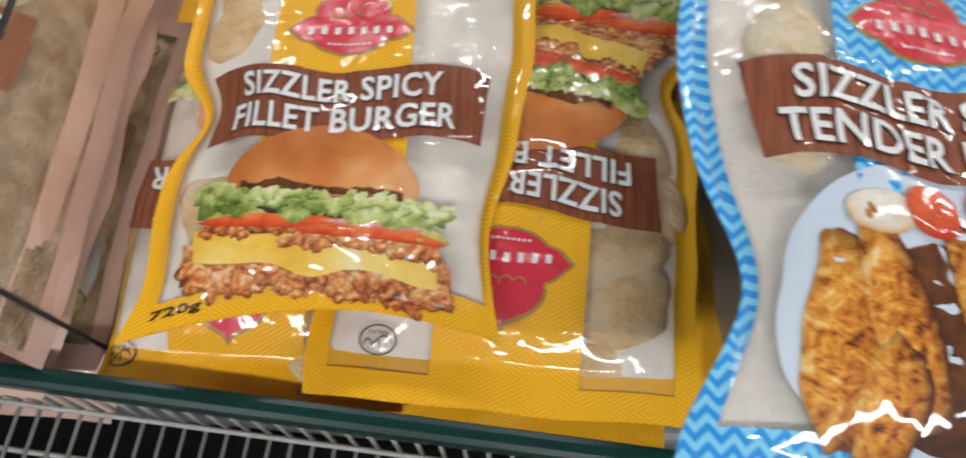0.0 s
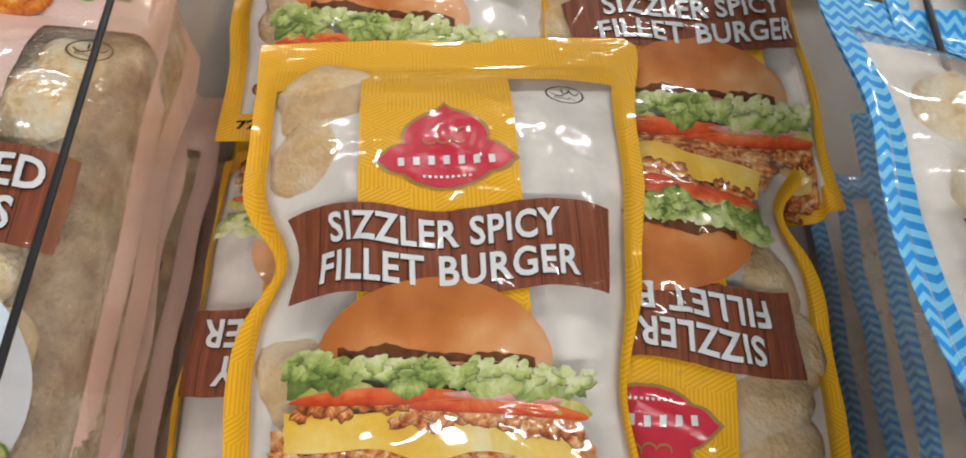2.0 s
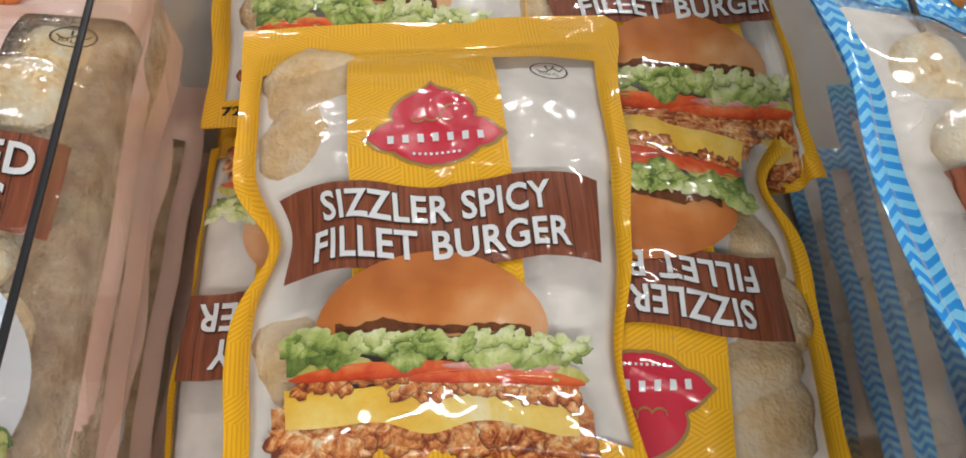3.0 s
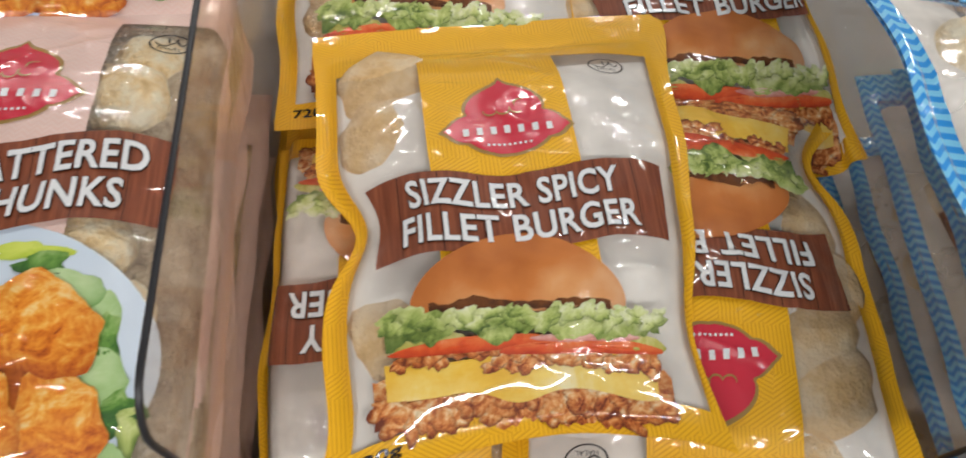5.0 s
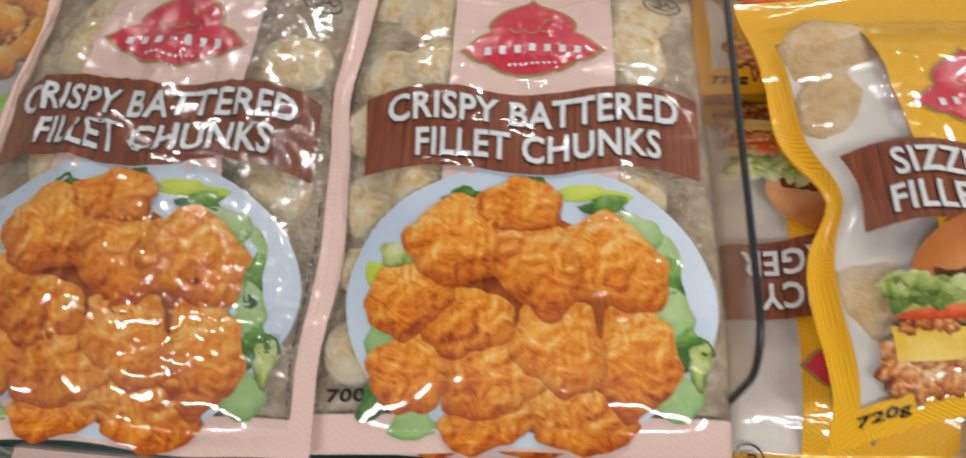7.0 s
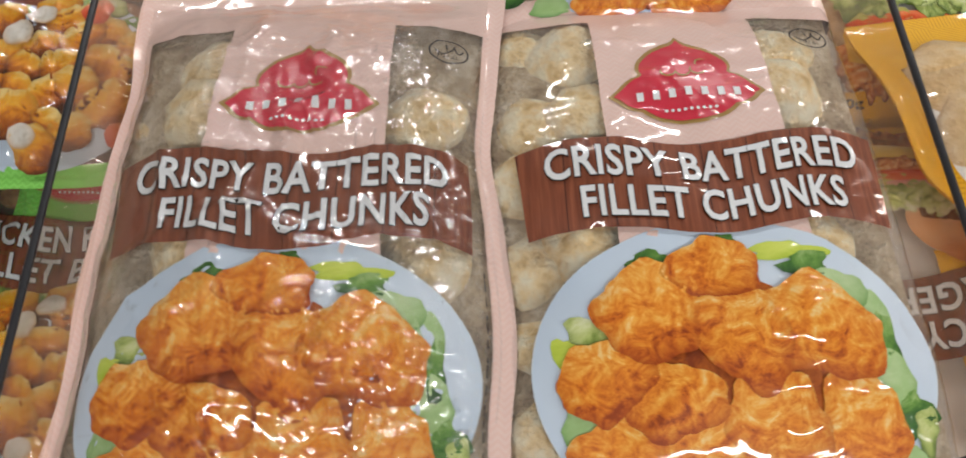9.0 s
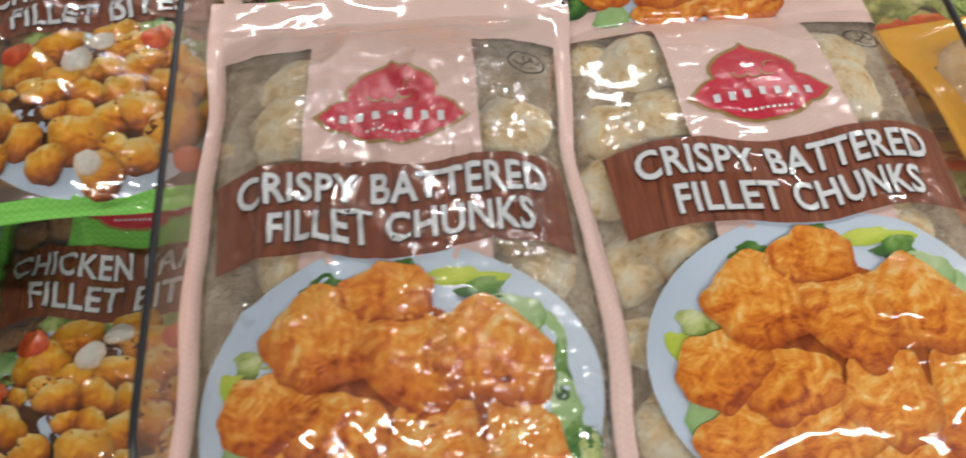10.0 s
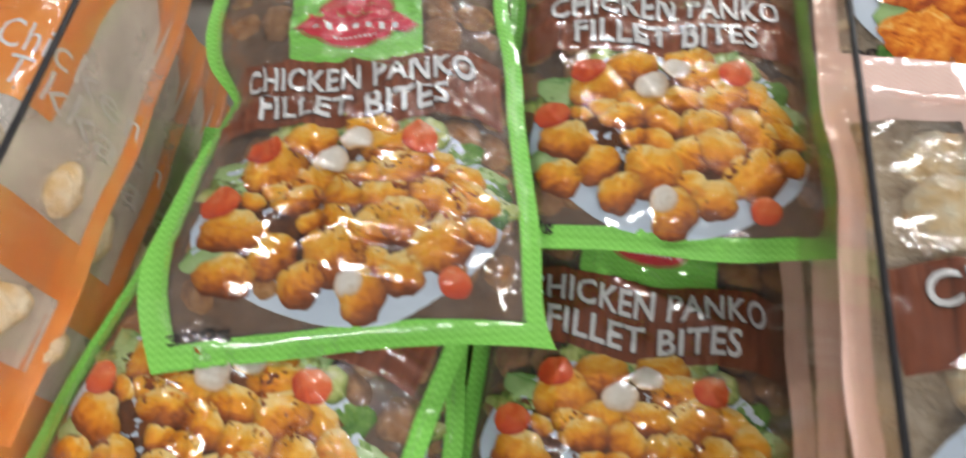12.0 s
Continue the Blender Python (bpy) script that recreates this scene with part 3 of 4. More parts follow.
def emblem(root, film, v0=0.078):
    rng = random.Random(5)
    gold = part("emblem", film.blob("emblem", 0, v0, 0.0480, 0.0470, 0.0012, M["gold_ink"], rng, segs=96, rings=14, dome=0, outline=lotus), root, "gold-edged rose-red flower emblem")
    part("flower", film.blob("flower", 0, v0 + 0.0004, 0.0445, 0.0432, 0.0017, M["red_ink"], rng, segs=96, rings=14, dome=0, outline=lotus), gold)
    for i in range(7):
        u, lift = -0.0335 + 0.067 * (i + 0.5) / 7, 0.0006 * (3 - abs(i - 3))
        part("wordmark_bar", film.sheet("wordmark_bar", u - 0.0020, u + 0.0020, v0 - 0.0052 + lift, v0 + 0.0012 + lift, 0.0026, M["white_ink"], 0.0025), gold)
    for mid, r, a0, a1 in (((-0.010, 0.0160), 0.0045, 2.8, 6.1), ((-0.001, 0.0155), 0.0042, 3.0, 6.2), ((0.0085, 0.0170), 0.0048, 2.6, 5.6), ((0.0125, 0.0215), 0.0050, 1.2, 3.4)):
        arc = [(mid[0] + r * math.cos(a0 + (a1 - a0) * k / 9), v0 + mid[1] + 0.8 * r * math.sin(a0 + (a1 - a0) * k / 9)) for k in range(10)]
        part("gold_stroke", film.stroke("gold_stroke", arc, 0.0014, 0.0026, M["gold_ink"]), gold)
    for i in range(9):
        part("white_dot", film.blob("white_dot", -0.0144 + 0.0036 * i, v0 - 0.0130, 0.0011, 0.0011, 0.0026, M["white_ink"], rng, 0.0, 8, 1, dome=0), gold)


def banner(root, film, line1, line2, w1, w2, low=-0.012, high=0.046):
    b = part("banner", film.sheet("banner", -0.103, 0.103, low, high, 0.0026, M["wood"], 0.003, edge_of=banner_wave), root, "dark brown wood-grain banner")
    mid = (low + high) / 2
    for text, (a, c), v0 in ((line1, w1, mid + 0.0035), (line2, w2, mid - 0.0215)):
        part("letter_edge", film.words("letter_edge", text, a, c, v0, v0 + 0.0185, 0.0034, M["dark_ink"], 0.046, banner_wave), b)
        part("lettering", film.words("lettering", text, a, c, v0, v0 + 0.0185, 0.0041, M["white_ink"], 0.024, banner_wave), b)


def margins(root, film, colour, top, side, bottom, label):
    w, lo, hi = film.w / 2, film.lo, film.hi
    part("top_margin", film.sheet("top_margin", -w, w, hi - top, hi, 0.0006, M[colour], 0.004), root, label)
    part("bottom_margin", film.sheet("bottom_margin", -w, w, lo, lo + bottom, 0.0006, M[colour], 0.004), root)
    part("side_margin", film.sheet("side_margin", -w, -w + side, lo + bottom, hi - top, 0.0006, M[colour], 0.004), root)
    part("side_margin", film.sheet("side_margin", w - side, w, lo + bottom, hi - top, 0.0006, M[colour], 0.004), root)


def halal_mark(root, film, u, v):
    rng = random.Random(2)
    n = 28
    verts, faces = [], []
    for i in range(n):
        a = 2 * math.pi * i / n
        for k in (1.0, 0.90):
            verts.append(film.at(u + 0.0135 * k * math.cos(a), v + 0.0100 * k * math.sin(a), 0.0007))
    for i in range(n):
        j = (i + 1) % n
        faces.append((2 * i, 2 * j, 2 * j + 1, 2 * i + 1))
    ring = part("round_mark", mesh_from("round_mark", verts, faces, M["dark_ink"]), root)
    part("mark_word", film.words("mark_word", "HALAL", u - 0.007, u + 0.007, v - 0.006, v - 0.0030, 0.0007, M["dark_ink"], 0.0), ring)
    for a, b, c, d, rise in ((-0.0100, 0.0010, 0.0010, 0.0005, -0.0035), (0.0000, 0.0010, 0.0040, 0.0060, -0.0020), (0.0030, 0.0060, 0.0062, 0.0000, -0.0012), (0.0050, 0.0015, 0.0100, 0.0035, -0.0028), (-0.0020, 0.0060, -0.0010, 0.0000, 0.0005)):
        line = [(u + a + (c - a) * k / 8, v + b + (d - b) * k / 8 + rise * math.sin(math.pi * k / 8)) for k in range(9)]
        part("mark_stroke", film.stroke("mark_stroke", line, 0.0013, 0.0007, M["dark_ink"]), ring)


def weight_mark(root, film, text, u, v):
    part("weight_print", film.words("weight_print", text, u, u + 0.030, v, v + 0.0085, 0.0012, M["dark_ink"], 0.035), root)


def outer_gloss(root, film):
    """The crumpled clear outer layer, over the print."""
    w = film.w / 2 - 0.012
    part("outer_film", film.sheet("outer_film", -w, w, film.lo + 0.014, film.hi - 0.03, 0.0062, M["film_crumpled"], 0.0035), root, "crumpled clear outer film")


def start_bag(film, m, label, group, colour, film_mat):
    root = new("frozen_food_bag")
    root.empty_display_size = 0.05
    root.matrix_world = m
    tagged(root, label, "food bag", group)
    w, lo, hi = film.w / 2, film.lo, film.hi
    part("back_film", film.sheet("back_film", -w, w, lo, hi, 0.0, M[colour], 0.010, back=True), root)
    part("front_film", film.sheet("front_film", -w, w, lo, hi, 0.0, M[film_mat], 0.0035), root, "clear glossy creased film")
    return root


def burger_picture(root, film):
    """The printed burger: bun, frilly lettuce, tomato, cheese and a crisp fillet, leaning a little."""
    ink = random.Random(71)

    def lean(u, v):
        return v - 0.10 * (u + 0.01)

    def spot(name, kind, u, v, ru, rv, off, rough, segs=22, turn=-0.08, owner=None):
        return part(name, film.blob(name, u, lean(u, v), ru, rv, off, M[kind], ink, rough, segs, 4, turn=turn, dome=0), owner)

    photo = part("burger_picture", film.blob("burger_picture", -0.010, -0.050, 0.068, 0.0455, 0.0036, M["bun"], ink, segs=56, rings=8, dome=0, turn=-0.09,
                 outline=lambda a: (abs(math.cos(a)) ** 1.8 + abs(math.sin(a)) ** 1.8) ** (-1 / 1.8) if math.sin(a) > 0 else 1.0 / max(1.0, 5.0 * abs(math.sin(a)))), root, "printed burger with a golden bun")

    def ragged(top, foot, wave, fine, arch=0.0):
        def edge(u, v):
            mid, half = (top + foot) / 2, (top - foot) / 2
            f = (v - mid) / half
            out = f * (wave * noise.noise((u * 55, 3.1 + (f > 0), 0.5)) + fine * noise.noise((u * 210, 8.3 + 2 * (f > 0), 0.5)))
            return u, lean(u, v) + out + (arch * (u / 0.09) ** 2 if f < 0 else 0.0)
        return edge
    part("patty", film.sheet("patty", -0.104, 0.084, -0.141, -0.098, 0.0012, M["patty"], 0.0026, edge_of=ragged(-0.098, -0.141, 0.006, 0.006, 0.008)), photo)
    for i in range(22):
        u = -0.100 + 0.180 * (i + 0.5) / 22
        spot("patty_crust", "patty", u, -0.128 + ink.uniform(-0.010, 0.010), ink.uniform(0.006, 0.013), ink.uniform(0.006, 0.012), 0.0015 + 0.00006 * (i % 5), 0.35, 24, ink.uniform(-1, 1), photo)

    def drape(u, v):
        f = (v + 0.104) / 0.013
        hang = -0.016 * math.exp(-((u + 0.018) / 0.022) ** 2) - 0.010 * math.exp(-((u - 0.060) / 0.024) ** 2) - 0.003 * math.sin(u * 70)
        return u, lean(u, v) + (hang if f < 0 else hang * 0.55 * (f < 0.4)) + 0.004 * (f > 0) * math.sin(u * 45 + 1)
    part("cheese_slice", film.sheet("cheese_slice", -0.096, 0.072, -0.117, -0.091, 0.0020, M["cheese"], 0.003, edge_of=drape), photo)
    for u0, u1, v, n in ((-0.088, -0.030, -0.089, 12), (-0.030, 0.074, -0.099, 24)):
        for i in range(n):
            spot("patty_crust", "patty", u0 + (u1 - u0) * (i + 0.5) / n, v + ink.uniform(-0.006, 0.004), ink.uniform(0.005, 0.010), ink.uniform(0.004, 0.008), 0.0025 + 0.00006 * (i % 5), 0.4, 20, ink.uniform(-1, 1), photo)
    spot("pickle_slice", "pickle", -0.068, -0.078, 0.024, 0.007, 0.0029, 0.08, owner=photo)
    spot("pickle_slice", "pickle", 0.062, -0.084, 0.022, 0.007, 0.0029, 0.08, owner=photo)
    spot("tomato_slice", "tomato", -0.040, -0.083, 0.052, 0.0065, 0.0031, 0.06, 32, owner=photo)
    spot("tomato_slice", "tomato", 0.026, -0.089, 0.054, 0.0062, 0.0032, 0.06, 32, owner=photo)
    spot("onion_slice", "onion", 0.028, -0.081, 0.034, 0.0045, 0.0034, 0.08, 28, owner=photo)
    part("lettuce_leaf", film.sheet("lettuce_leaf", -0.094, 0.080, -0.077, -0.058, 0.0036, M["lettuce"], 0.0022, edge_of=ragged(-0.058, -0.077, 0.011, 0.005)), photo)
    part("bun_shade", film.sheet("bun_shade", -0.066, 0.046, -0.0575, -0.0500, 0.0042, M["shade_ink"], 0.003, edge_of=ragged(-0.050, -0.0575, 0.003, 0.003)), photo)
    for i in range(26):
        u = -0.096 + 0.180 * (i + 0.5) / 26
        end = abs(u + 0.006) > 0.062
        spot("lettuce_frill", "lettuce", u, (-0.061 if end else -0.0635) + ink.uniform(-0.006, 0.004), ink.uniform(0.006, 0.011), ink.uniform(0.005, 0.010 if end else 0.007), 0.0046 + 0.00006 * (i % 5), 0.5, 30, ink.uniform(-1, 1), photo)


def burger_bag(m, seed, label, lo=-0.152, hi=0.215, **bend):
    rng = random.Random(seed)
    film = Film(0.266, lo, hi, 0.030, seed, **bend)
    root = start_bag(film, m, label, "burger fillet bags", "yellow", "film")
    margins(root, film, "yellow", hi - 0.158, 0.016, 0.022, "yellow hatched printed margin")
    part("centre_stripe", film.sheet("centre_stripe", -0.056, 0.046, -0.03, 0.159, 0.0006, M["yellow"], 0.004), root)
    add_contents(root, film, "fillet", M["fillet"], 0.043, 0.34, 0.040, ((-0.100, -0.044, -0.075, 0.148),), rng, M["bulk_grey"], 0.0010, 0.009)
    emblem(root, film)
    banner(root, film, "SIZZLER SPICY", "FILLET BURGER", (-0.075, 0.068), (-0.082, 0.080))
    halal_mark(root, film, 0.083, 0.138)
    weight_mark(root, film, "720g", -0.118, lo + 0.008)
    burger_picture(root, film)
    return root


CHUNKS = ((-0.022, -0.158, 0.024, 0.016), (0.029, -0.155, 0.029, 0.018), (-0.063, -0.132, 0.024, 0.022), (0.060, -0.124, 0.024, 0.028), (-0.018, -0.136, 0.028, 0.021), (0.018, -0.118, 0.026, 0.026),
          (-0.034, -0.106, 0.026, 0.020), (-0.067, -0.093, 0.025, 0.022), (0.046, -0.072, 0.032, 0.028), (0.006, -0.076, 0.024, 0.028), (-0.041, -0.060, 0.030, 0.026), (-0.005, -0.038, 0.024, 0.018))
GREENS = (("leaf", -0.036, -0.034, 0.013, 0.007), ("leaf", 0.004, -0.022, 0.006, 0.004), ("lime", 0.036, -0.030, 0.019, 0.006), ("leaf", 0.044, -0.038, 0.014, 0.007), ("cucumber", 0.060, -0.052, 0.016, 0.012),
          ("cucumber", 0.074, -0.066, 0.011, 0.017), ("leaf", 0.080, -0.080, 0.008, 0.015), ("cucumber", 0.080, -0.100, 0.012, 0.016), ("leaf", 0.088, -0.118, 0.012, 0.012), ("lettuce", 0.094, -0.124, 0.007, 0.011),
          ("cucumber", 0.082, -0.142, 0.013, 0.013), ("lime", -0.086, -0.080, 0.009, 0.009), ("lettuce", -0.072, -0.070, 0.013, 0.010), ("cucumber", -0.080, -0.116, 0.012, 0.013), ("leaf", -0.084, -0.146, 0.009, 0.010),
          ("leaf", -0.045, -0.082, 0.008, 0.009), ("cucumber", -0.062, -0.158, 0.014, 0.007))


def chunk_bag(m, seed, label, w=0.246, lo=-0.172, hi=0.205, seam=False, **bend):
    rng = random.Random(seed)
    film = Film(w, lo, hi, 0.034, seed, **bend)
    root = start_bag(film, m, label, "battered chunk bags", "peach", "film")
    margins(root, film, "peach", hi - 0.148, 0.013, 0.020, "pale peach printed margin")
    part("centre_stripe", film.sheet("centre_stripe", -0.052, 0.052, -0.02, 0.150, 0.0006, M["peach"], 0.004), root)
    add_contents(root, film, "chicken_chunk", M["chunk"], 0.0285, 0.60, 0.047, ((-0.112, -0.040, -0.14, 0.150), (0.035, 0.104 if w < 0.26 else 0.092, -0.14, 0.150)), rng, M["gap_shade_mass"], 0.0008, 0.022)
    emblem(root, film)
    banner(root, film, "CRISPY BATTERED", "FILLET CHUNKS", (-0.088, 0.089), (-0.070, 0.078))
    halal_mark(root, film, 0.088, 0.126)
    weight_mark(root, film, "700g", -0.112, -0.148)
    if seam:
        for i in range(16):
            v = -0.145 + 0.008 * i
            part("seam_print", film.sheet("seam_print", 0.1072, 0.1080, v, v + 0.003 + 0.002 * (i % 3), 0.0007, M["dark_ink"], 0.004), root)
    plate = part("plate_picture", film.blob("plate_picture", 0, -0.090, 0.106, 0.080, 0.0010, M["plate"], rng, 0.0, 64, 12, dome=0), root, "printed white plate of golden fried chunks")
    ink = random.Random(61)
    for i, (kind, u, v, ru, rv) in enumerate(GREENS):
        part("salad_leaf", film.blob("salad_leaf", u, v, ru, rv, 0.0014 + 0.00008 * (i % 5), M[kind], ink, 0.16 if kind == "cucumber" else 0.34, 22, 3, dome=0), plate)
    part("pile_shade", film.blob("pile_shade", -0.004, -0.104, 0.064, 0.056, 0.0017, M["pile"], ink, 0.08, 56, 14, dome=0), plate)
    for i, (u, v, ru, rv) in enumerate(CHUNKS):
        part("fried_chunk", film.blob("fried_chunk", u, v, ru, rv, 0.0026 + 0.00008 * i, M["nugget"], ink, 0.17, 48, 7, turn=ink.uniform(-0.3, 0.3), dome=0), plate)
    if seam:
        outer_gloss(root, film)
    return root


BITES = ((34, 19, 6), (50, 17, 6), (24, 26, 7), (55, 22, 7), (66, 27, 6), (35, 31, 5), (26, 33, 4), (19, 35, 3), (47, 30, 5.4), (59, 29, 6.4), (74, 33, 5), (31, 36, 5.6),
         (42, 37, 5), (53, 38, 6), (76, 38, 5.6), (67, 39, 6.6), (15, 43, 7), (34, 43, 3.4), (41, 44, 4.6), (49, 47, 6), (58, 45, 6), (77, 47, 4.4), (67, 51, 7.4), (24, 51, 5.4), (13, 54, 5.4),
         (39, 52, 7.6), (50, 55, 4.4), (56, 58, 5.4), (30, 58, 5.4), (45, 62, 6.2))


def bites_bag(m, seed, label, lo=-0.160, hi=0.200, **bend):
    rng = random.Random(seed)
    film = Film(0.240, lo, hi, 0.032, seed, **{"crease": 2.4, **bend})
    root = start_bag(film, m, label, "panko bite bags", "green", "film")
    margins(root, film, "green", hi - 0.160, 0.013, 0.016, "bright green printed margin")
    part("centre_stripe", film.sheet("centre_stripe", -0.049, 0.049, -0.02, 0.161, 0.0006, M["green"], 0.004), root)
    add_contents(root, film, "panko_bite", M["brown_bite"], 0.0165, 0.85, 0.031, ((-0.106, -0.049, -0.13, 0.15), (0.049, 0.106, -0.13, 0.15)), rng, M["bulk_brown"], 0.0015)
    emblem(root, film)
    banner(root, film, "CHICKEN PANKO", "FILLET BITES", (-0.085, 0.085), (-0.068, 0.066))
    weight_mark(root, film, "300g", -0.110, -0.150)
    plate = part("plate_picture", film.blob("plate_picture", 0, -0.080, 0.099, 0.068, 0.0010, M["plate"], rng, 0.03, 56, 10, dome=0), root, "printed plate of golden bites with salad")
    ink = random.Random(81)
    for i in range(20):
        a = ink.uniform(-0.35, 3.5)
        part("salad_leaf", film.blob("salad_leaf", 0.088 * math.cos(a), -0.078 + 0.062 * math.sin(a), ink.uniform(0.010, 0.018), ink.uniform(0.008, 0.013), 0.0014 + 0.0001 * (i % 4),
             M["lettuce"] if i % 3 == 0 else M["cucumber"] if i % 3 == 1 else M["leaf"], ink, 0.3, 18, 3, turn=a, dome=0), plate)
    part("dark_shade", film.blob("dark_shade", 0, -0.076, 0.082, 0.054, 0.0015, M["shade_ink"], ink, 0.06, 64, 16, dome=0), plate)
    for i, (x, y, r) in enumerate(BITES):
        part("golden_bite", film.blob("golden_bite", (x - 44.5) * 0.00247, -0.012 - (y - 12) * 0.00245, r * 0.00290, r * ink.uniform(0.0022, 0.0028), 0.0029 + 0.00004 * i, M["bite"], ink, 0.15, 28, 5, turn=ink.uniform(-0.6, 0.6), dome=0), plate)
    for x, y, r in ((39, 25, 5.0), (46, 19, 4.4), (42, 59, 4.0)):
        part("cut_bite", film.blob("cut_bite", (x - 44.5) * 0.00247, -0.012 - (y - 12) * 0.00245, r * 0.0025, r * 0.0020, 0.0044, M["meat"], ink, 0.08, 20, 3, turn=0.3, dome=0), plate)
    for x, y, r in ((21, 20, 4.6), (11, 34, 4.8), (63, 20, 4.8), (70, 60, 4.2)):
        part("cherry_tomato", film.blob("cherry_tomato", (x - 44.5) * 0.00247, -0.012 - (y - 12) * 0.00245, r * 0.0026, r * 0.0022, 0.0045, M["tomato"], ink, 0.06, 24, 4, dome=0), plate)
    outer_gloss(root, film)
    return root


def tender_bag(m, seed, label, **bend):
    rng = random.Random(seed)
    film = Film(0.262, -0.172, 0.205, 0.030, seed, **bend)
    root = start_bag(film, m, label, "tender fillet bags", "blue", "film_milky")
    margins(root, film, "blue", 0.030, 0.014, 0.026, "blue and white chevron margin")
    part("centre_stripe", film.sheet("centre_stripe", -0.054, 0.054, -0.03, 0.176, 0.0006, M["blue"], 0.004), root)
    add_contents(root, film, "tender_strip", M["chunk"], 0.028, 0.50, 0.050, ((-0.092, -0.044, -0.10, 0.14), (0.044, 0.095, -0.10, 0.14)), rng, M["bulk_grey"], 0.002)
    emblem(root, film)
    banner(root, film, "SIZZLER SPICY", "TENDER FILLETS", (-0.080, 0.072), (-0.090, 0.088))
    plate = part("plate_picture", film.blob("plate_picture", 0, -0.085, 0.104, 0.078, 0.0010, M["plate"], rng, 0.02, 56, 10, dome=0), root, "printed plate of golden chicken strips")
    part("dark_shade", film.blob("dark_shade", 0.006, -0.102, 0.076, 0.050, 0.0014, M["shade_ink"], rng, 0.08, 40, 6, dome=0), plate)
    for i, (u, v, t, ru) in enumerate(((0.078, -0.100, 1.9, 0.052), (0.048, -0.096, 1.75, 0.056), (-0.066, -0.104, 1.66, 0.056), (0.016, -0.098, 1.95, 0.058), (-0.036, -0.092, 1.85, 0.054), (0.030, -0.128, 1.6, 0.040), (-0.040, -0.132, 1.5, 0.034))):
        part("fried_strip", film.blob("fried_strip", u, v, ru, 0.017 + 0.002 * (i % 3), 0.0018 + 0.00012 * i, M["strip"], rng, 0.13, 40, 5, turn=t, dome=0), plate)
    part("dip_bowl", film.blob("dip_bowl", -0.045, -0.040, 0.020, 0.012, 0.0026, M["meat"], rng, 0.05, 24, 3, dome=0), plate)
    for u, v in ((-0.016, -0.036), (0.020, -0.030), (0.050, -0.034)):
        part("cherry_tomato", film.blob("cherry_tomato", u, v, 0.016, 0.015, 0.0030, M["tomato"], rng, 0.05, 24, 4, dome=0), plate)
    return root


def tikka_bag(m, seed, label, **bend):
    rng = random.Random(seed)
    film = Film(0.250, -0.172, 0.190, 0.034, seed, **bend)
    root = start_bag(film, m, label, "tikka bags", "orange", "film_milky")
    for nm, u1, v0, v1 in (("orange_print", 0.094, 0.012, 0.190), ("orange_band", 0.125, -0.080, -0.040), ("orange_foot", 0.125, -0.172, -0.128)):
        part(nm, film.sheet(nm, -0.125, u1, v0, v1, 0.0006, M["orange"], 0.004), root)
    add_contents(root, film, "tikka_chunk", M["chunk"], 0.022, 0.7, 0.040, ((-0.11, 0.11, -0.036, 0.012), (-0.11, 0.11, -0.122, -0.092)), rng, M["bulk_grey"], 0.0015)
    for text, a, c, v in (("Chicken", 0.053, 0.122, 0.046), ("Tikka", 0.066, 0.116, 0.020)):
        part("lettering", film.words("lettering", text, a, c, v, v + 0.022, 0.0011, M["white_ink"], 0.0), root)
    outer_gloss(root, film)
    return root


def lay(x, y, z_top, yaw=0.0, rx=0.0, ry=0.0, thick=0.030):
    """The pose of a bag whose front's middle lies at that height."""
    return pose(x, y, z_top, rx, ry, yaw) @ Matrix.Translation((0, 0, -thick))


# ---------------------------------------------------------------- the store
structure("floor", (11, 9, 0.1), (1, 0, -0.05), M["floor"], "polished grey store floor", "floor")
structure("ceiling", (11, 9, 0.1), (1, 0, CEILING + 0.05), M["soffit"], "plain grey store ceiling", "ceiling")
for nm, size, at in (("wall_north", (11, 0.1, CEILING), (1, 4.55, CEILING / 2)), ("wall_south", (11, 0.1, CEILING), (1, -4.55, CEILING / 2)),
                     ("wall_east", (0.1, 9.0, CEILING), (6.55, 0, CEILING / 2)), ("wall_west", (0.1, 9.0, CEILING), (-4.55, 0, CEILING / 2))):
    structure(nm, size, at, M["paint"], "plain white store wall", "wall")
for ly in (-1.4, 2.6):
    for lx in (-1.4, 0.5, 2.4, 4.3):
        lamp = new("ceiling_light")
        lamp.location = (lx, ly, CEILING)
        tagged(lamp, "long white ceiling luminaire, switched on", "ceiling light", "ceiling lights")
        part("housing", box_mesh("housing", (1.30, 0.16, 0.05), (0, 0, -0.026), M["enamel"], 0.006), lamp)
        part("diffuser", box_mesh("diffuser", (1.24, 0.11, 0.02), (0, 0, -0.062), M["glow"], 0.004), lamp)
        tube_lamp(lx, ly, 1.22, 0.11, False)

